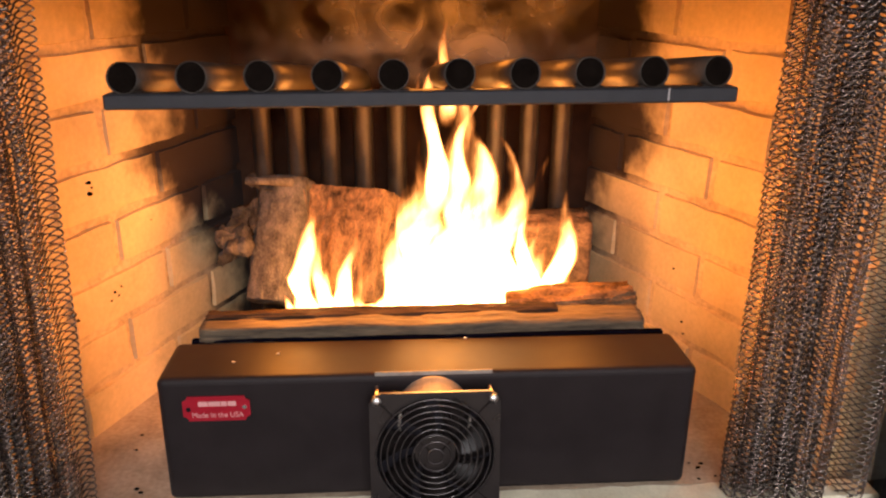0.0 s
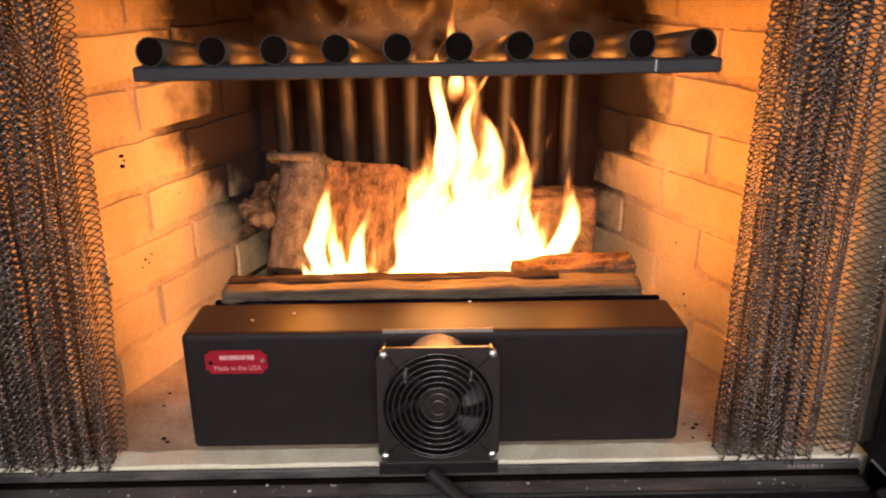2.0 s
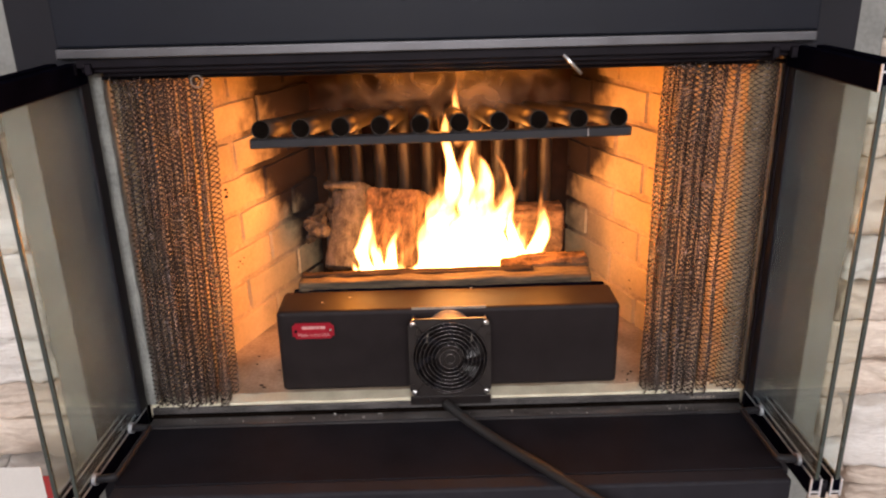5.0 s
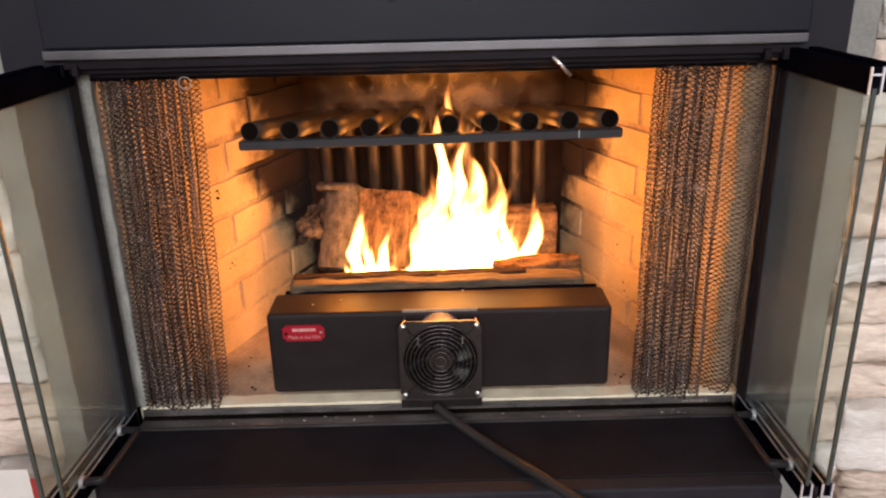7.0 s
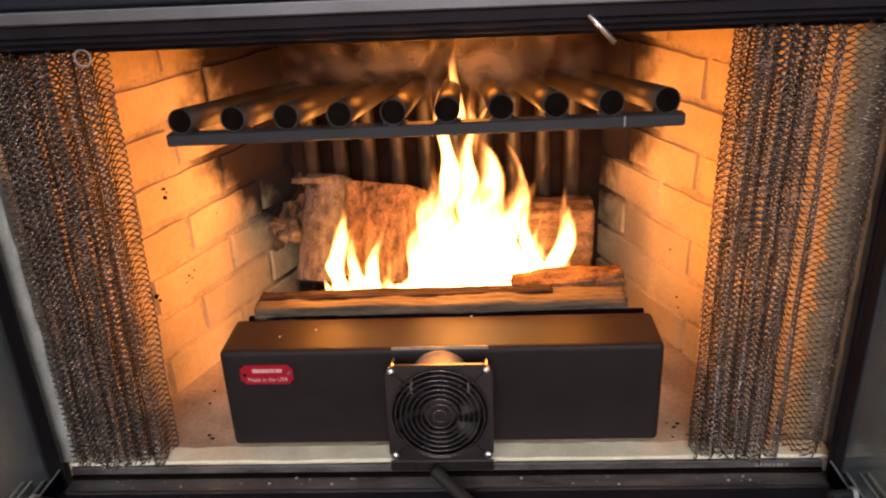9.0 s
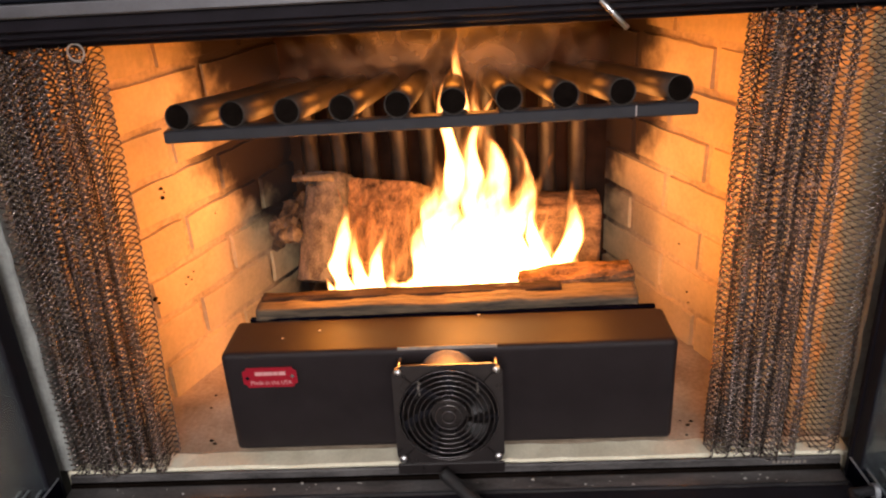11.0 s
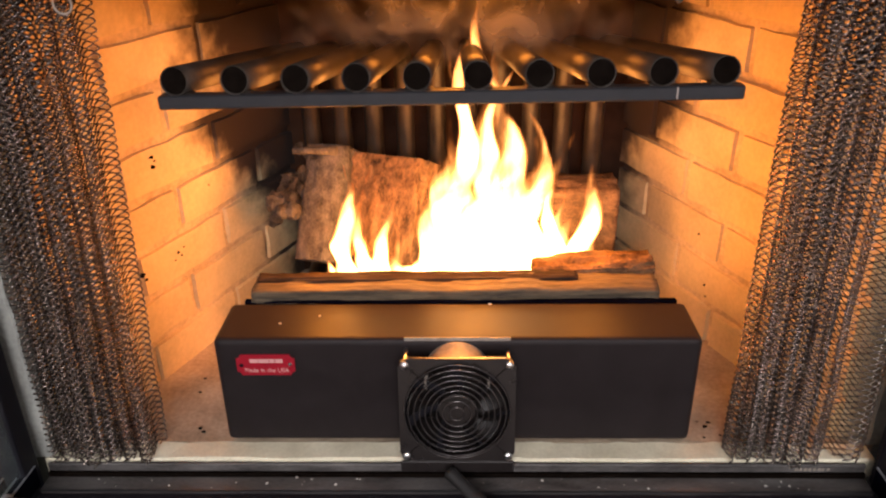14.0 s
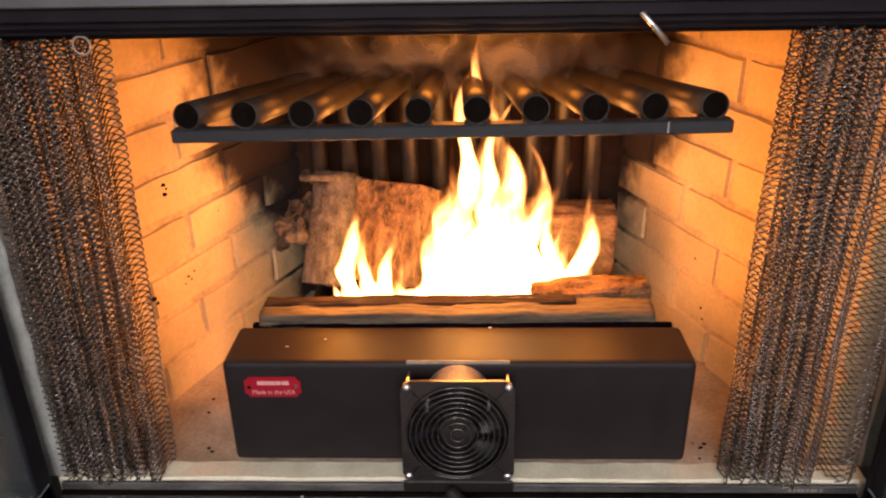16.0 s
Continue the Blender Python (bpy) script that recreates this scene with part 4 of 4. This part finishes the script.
def flame_sheet(y, x0, x1, fingers, floor_z, seed, strength=1.0):
    """A billowing sheet of flame whose upper edge breaks into swaying fingers (x, height, half width); warmth falls towards that edge."""
    bm = bmesh.new()
    layer = bm.verts.layers.float.new("warmth")
    across, up = 150, 34
    grid = []
    for i in range(across + 1):
        u = i / across
        x = x0 + (x1 - x0) * u
        top = 0.012
        for fx, fh, fw in fingers:
            d = abs(x - fx) / fw
            top = max(top, fh * max(0.0, 1 - d ** 1.5) ** 0.75, fh * 0.34 * math.exp(-d * d * 0.35))
        top *= 1 + 0.16 * noise.noise(Vector((x * 95, seed, 0.3)))
        rim = min(1.0, u * 9, (1 - u) * 9)
        row = []
        for j in range(up + 1):
            v = j / up
            z = top * v
            sway = min(1.0, z / 0.06)
            dx = sway * (0.012 * math.sin(z * 26 + x * 21 + seed) + 0.030 * noise.noise(Vector((x * 11, z * 11, seed))) + 0.006 * noise.noise(Vector((x * 55, z * 34, seed + 4))))
            dx += (x - 0.045) * z * 0.9
            dy = 0.016 * noise.noise(Vector((x * 16, z * 12, seed + 9))) + 0.05 * z
            streak = 0.80 + 0.45 * noise.noise(Vector((x * 85 + 3 * math.sin(z * 26), z * 9, seed + 2)))
            low = max(0.0, 1 - z / 0.13)
            vert = bm.verts.new((x + dx, y + dy, floor_z + z))
            vert[layer] = strength * rim * (1 - v ** 1.8) * (streak * (0.62 + 0.35 * (1 - v)) + 0.45 * low)
            row.append(vert)
        grid.append(row)
    for p, q in zip(grid, grid[1:]):
        for j in range(up):
            bm.faces.new((p[j], p[j + 1], q[j + 1], q[j]))
    return bm


SHEETS = (
    (0.806, -0.124, -0.030, ((-0.108, 0.040, 0.009), (-0.086, 0.185, 0.011), (-0.066, 0.080, 0.010), (-0.048, 0.125, 0.012)), 0.122, 6.1, 1.0),
    (0.826, -0.022, 0.182, ((0.004, 0.100, 0.016), (0.036, 0.190, 0.026), (0.072, 0.150, 0.026), (0.108, 0.205, 0.026), (0.142, 0.070, 0.014), (0.164, 0.095, 0.013)), 0.120, 1.0, 1.15),
    (0.840, -0.095, 0.200, ((-0.074, 0.150, 0.010), (0.002, 0.120, 0.013), (0.030, 0.225, 0.020), (0.064, 0.325, 0.026), (0.098, 0.215, 0.020), (0.128, 0.130, 0.016), (0.160, 0.200, 0.018), (0.186, 0.085, 0.010)), 0.118, 4.7, 1.0),
    (0.856, -0.060, 0.215, ((-0.052, 0.100, 0.009), (0.018, 0.150, 0.016), (0.048, 0.270, 0.020), (0.086, 0.300, 0.022), (0.118, 0.240, 0.018), (0.150, 0.110, 0.014), (0.184, 0.165, 0.014)), 0.118, 8.2, 0.9),
)
for y, x0, x1, fingers, floor_z, seed, strength in SHEETS:
    part("flame", flame_sheet(y, x0, x1, fingers, floor_z, seed, strength), FLAME, fire, smooth=True)
TONGUES = (
    ((0.045, 0.840, 0.230), 0.190, 0.020, (0.016, 0.030), 0.022, 1.0, 0.75),
    ((0.078, 0.845, 0.250), 0.130, 0.015, (0.014, 0.030), 0.018, 2.4, 0.65),
    ((0.060, 0.870, 0.330), 0.130, 0.014, (0.010, 0.020), 0.012, 7.3, 0.42),
)
for base, height, width, lean, curl, seed, heat in TONGUES:
    part("flame", flame_tongue(base, height, width, lean, curl, seed, heat), FLAME, fire, smooth=True)


def smoke_material():
    """Thin drifting wood smoke that scatters the fire's light."""
    m = bpy.data.materials.new("smoke")
    m.use_nodes = True
    n, link = m.node_tree.nodes, m.node_tree.links.new
    n.remove(n["Principled BSDF"])
    veil = n.new("ShaderNodeAttribute")
    veil.attribute_name = "veil"
    geo, cloud = n.new("ShaderNodeNewGeometry"), n.new("ShaderNodeTexNoise")
    link(geo.outputs["Position"], cloud.inputs["Vector"])
    cloud.inputs["Scale"].default_value, cloud.inputs["Detail"].default_value = 17, 5
    cloud.inputs["Distortion"].default_value = 0.8
    puff = n.new("ShaderNodeMapRange")
    puff.interpolation_type = "SMOOTHSTEP"
    puff.inputs[1].default_value, puff.inputs[2].default_value = 0.40, 0.72
    puff.inputs[4].default_value = 0.72
    link(cloud.outputs[0], puff.inputs[0])
    both = n.new("ShaderNodeMath")
    both.operation = "MULTIPLY"
    link(puff.outputs[0], both.inputs[0])
    link(veil.outputs["Fac"], both.inputs[1])
    clear, grey, through_grey = n.new("ShaderNodeBsdfTransparent"), n.new("ShaderNodeBsdfDiffuse"), n.new("ShaderNodeBsdfTranslucent")
    for node in (grey, through_grey):
        node.inputs[0].default_value = (0.43, 0.385, 0.335, 1)
    scatter, mix = n.new("ShaderNodeMixShader"), n.new("ShaderNodeMixShader")
    link(grey.outputs[0], scatter.inputs[1])
    link(through_grey.outputs[0], scatter.inputs[2])
    link(both.outputs[0], mix.inputs[0])
    link(clear.outputs[0], mix.inputs[1])
    link(scatter.outputs[0], mix.inputs[2])
    link(mix.outputs[0], n["Material Output"].inputs[0])
    return m


SMOKE = smoke_material()
smoke = thing("smoke", (0.04, 1.0, 0.36), "thin brown-grey wood smoke drifting above the heat tubes", "smoke", kind="stuff")
for y, seed in ((0.90, 2.0), (0.98, 5.0), (1.05, 8.0)):
    bm = bmesh.new()
    layer = bm.verts.layers.float.new("veil")
    rows = []
    for i in range(41):
        row = []
        for j in range(25):
            u, v = i / 40, j / 24
            x, z = -0.19 + 0.45 * u, 0.37 + 0.30 * v
            vert = bm.verts.new((x, y + 0.03 * noise.noise(Vector((x * 9, z * 9, seed))), z))
            vert[layer] = max(0.0, min(1.0, u * 5, (1 - u) * 5)) * max(0.0, min(1.0, v * 5, (1 - v) * 3))
            row.append(vert)
        rows.append(row)
    for p, q in zip(rows, rows[1:]):
        for j in range(24):
            bm.faces.new((p[j], p[j + 1], q[j + 1], q[j]))
    part("smoke_veil", bm, SMOKE, smoke, smooth=True)


# ---- stone veneer beside the surround ----
def ledge_stone(x0, x1, z0, z1, depth, seed, mat):
    bm = box(x0 + 0.002, x1 - 0.002, 0.655 - depth, 0.659, z0 + 0.002, z1 - 0.002)
    bmesh.ops.subdivide_edges(bm, edges=bm.edges[:], cuts=15, use_grid_fill=True)
    for v in bm.verts:
        if v.co.y < 0.65:
            n = noise.noise_vector(v.co * 20 + Vector((seed * 3.1, 0, seed)))
            m = noise.noise_vector(v.co * 75 + Vector((seed, seed, 0)))
            layer = noise.noise(Vector((v.co.x * 7 + seed, seed, v.co.z * 60 + 6 * n.x)))
            ridge = abs(noise.noise(Vector((v.co.x * 16, seed, v.co.z * 30))))
            ex = min(v.co.x - x0, x1 - v.co.x) / 0.012
            ez = min(v.co.z - z0, z1 - v.co.z) / 0.010
            v.co += Vector((0.5 * n.x, 1.1 * n.y, 0.55 * n.z)) * 0.010 + m * 0.004
            v.co.y += 0.008 * layer + 0.009 * ridge + 0.10 * (z1 - v.co.z) * noise.noise(Vector((seed, 1.0, v.co.x * 5)))
            v.co.y += 0.010 * (max(0, 1 - ex) ** 2 + max(0, 1 - ez) ** 2)
    return whole("ledge_stone", bm, mat, "rough split ledge stone, " + ("warm tan" if mat is STONE_TAN else "pale grey-white"), "stone", "stone veneer", smooth=True)


rng = random.Random(11)
for x_lo, x_hi in ((-1.05, -0.550), (0.606, 1.10)):
    z = ROOM_Z
    while z < 0.86:
        h = rng.choice((0.07, 0.09, 0.11, 0.135))
        cuts = [x_lo]
        while cuts[-1] < x_hi - 0.26:
            cuts.append(cuts[-1] + rng.uniform(0.12, 0.26))
        cuts.append(x_hi)
        if x_lo > 0:
            cuts = [x_lo + x_hi - c for c in cuts[::-1]]
        for a, b in zip(cuts, cuts[1:]):
            ledges = [z, z + h] if h < 0.08 or rng.random() < 0.4 else [z, z + h * rng.uniform(0.35, 0.65), z + h]
            for lo, hi in zip(ledges, ledges[1:]):
                ledge_stone(a, b, lo, hi, rng.uniform(0.038, 0.078), rng.uniform(0, 40), rng.choice((STONE, STONE_TAN)))
        z += h

leaflet = thing("leaflet", (-0.53, 0.44, ROOM_Z), "white card leaflet with a red edge leaning below the doors", "leaflet")
card = box(-0.62, -0.500, 0.440, 0.4415, ROOM_Z, 0.028)
part("sheet", card, PAPER, leaflet)
part("red_edge", box(-0.4995, -0.490, 0.4405, 0.4430, ROOM_Z, 0.012), CARD_RED, leaflet, "red back cover")


# ---- refractory bricks ----
PITCH, COURSE, FIRST, GAP = 0.1655, 0.0624, 0.049, 0.0068
brick_meshes = {}


def brick_mesh(length, height, shape):
    """A refractory brick with a slightly uneven, rounded face; shape picks one of a few castings."""
    key = (round(length, 3), round(height, 3), shape)
    if key not in brick_meshes:
        uneven = random.Random(shape * 7 + 1)
        bm = bmesh.new()
        along, upright = 6, 2
        outline = [(i / along, 0) for i in range(along)] + [(1, i / upright) for i in range(upright)]
        outline += [(1 - i / along, 1) for i in range(along)] + [(0, 1 - i / upright) for i in range(upright)]
        deep, face = [], []
        for u, w in outline:
            x, z = u * key[0] + uneven.uniform(-0.0010, 0.0010), w * key[1] + uneven.uniform(-0.0011, 0.0011)
            deep.append(bm.verts.new((x, 0.012, z)))
            inset = 0.0028 + uneven.uniform(-0.0010, 0.0014)
            face.append(bm.verts.new((x - inset * (2 * u - 1), -0.003 + uneven.uniform(-0.0005, 0.0008), z - inset * (2 * w - 1))))
        for i in range(len(outline)):
            n = (i + 1) % len(outline)
            bm.faces.new((deep[i], deep[n], face[n], face[i]))
        bm.faces.new(face)
        brick_meshes[key] = finish("brick", bm, BRICK)
    return brick_meshes[key]


rng = random.Random(3)
for side, ((ax, ay), (bx, by)) in SIDES.items():
    way = Vector((bx - ax, by - ay, 0))
    length = way.length
    way.normalize()
    out = Vector((-way.y, way.x, 0)) if side == "left" else Vector((way.y, -way.x, 0))
    for k in range(-1, 12):
        z0 = FIRST + COURSE * k
        z1 = min(z0 + COURSE, TOP) - GAP
        if side == "left":
            joint = 0.241 if k % 2 == 0 else 0.322
        else:
            joint = 0.256 if k % 2 else 0.339
        joints = [0.032] + [j for j in (joint + PITCH * n for n in range(-3, 4)) if 0.06 < j < length - 0.02] + [length + 0.012]
        for s0, s1 in zip(joints, joints[1:]):
            ob = new("brick", brick_mesh(s1 - s0 - GAP, z1 - z0, rng.randrange(5)))
            o = Vector((ax, ay, 0)) + way * (s0 + GAP / 2) + out * rng.uniform(-0.0006, 0.0010)
            local_x, local_y = way, out
            m = Matrix(((local_x.x, local_y.x, 0, o.x), (local_x.y, local_y.y, 0, o.y), (0, 0, 1, z0 + GAP / 2), (0, 0, 0, 1)))
            ob.parent = walls[side]
            ob.matrix_basis = m
    chips = ((0.209, 0.283, 0.0028), (0.209, 0.271, 0.0027), (0.160, 0.148, 0.0034), (0.225, 0.150, 0.0017), (0.23, 0.144, 0.0014), (0.213, 0.277, 0.0016), (0.236, 0.153, 0.0012), (0.218, 0.142, 0.0013), (0.165, 0.140, 0.0022), (0.30, 0.215, 0.0010), (0.152, 0.156, 0.0015)) if side == "left" else ((0.30, 0.14, 0.0014), (0.275, 0.075, 0.0018), (0.27, 0.06, 0.0015))
    for s, z, r in chips:
        c = Vector((ax, ay, z)) + way * s - out * 0.0032
        chip = bmesh.new()
        bmesh.ops.create_icosphere(chip, subdivisions=2, radius=1, matrix=Matrix.Translation(c) @ Matrix.Diagonal((r, r, r * 0.8, 1)))
        rough(chip, r * 0.5, 300, s * 90)
        ob = new("soot_chip", finish("soot_chip", chip, CHIP_AND_SHADE))
        ob.parent = walls[side]
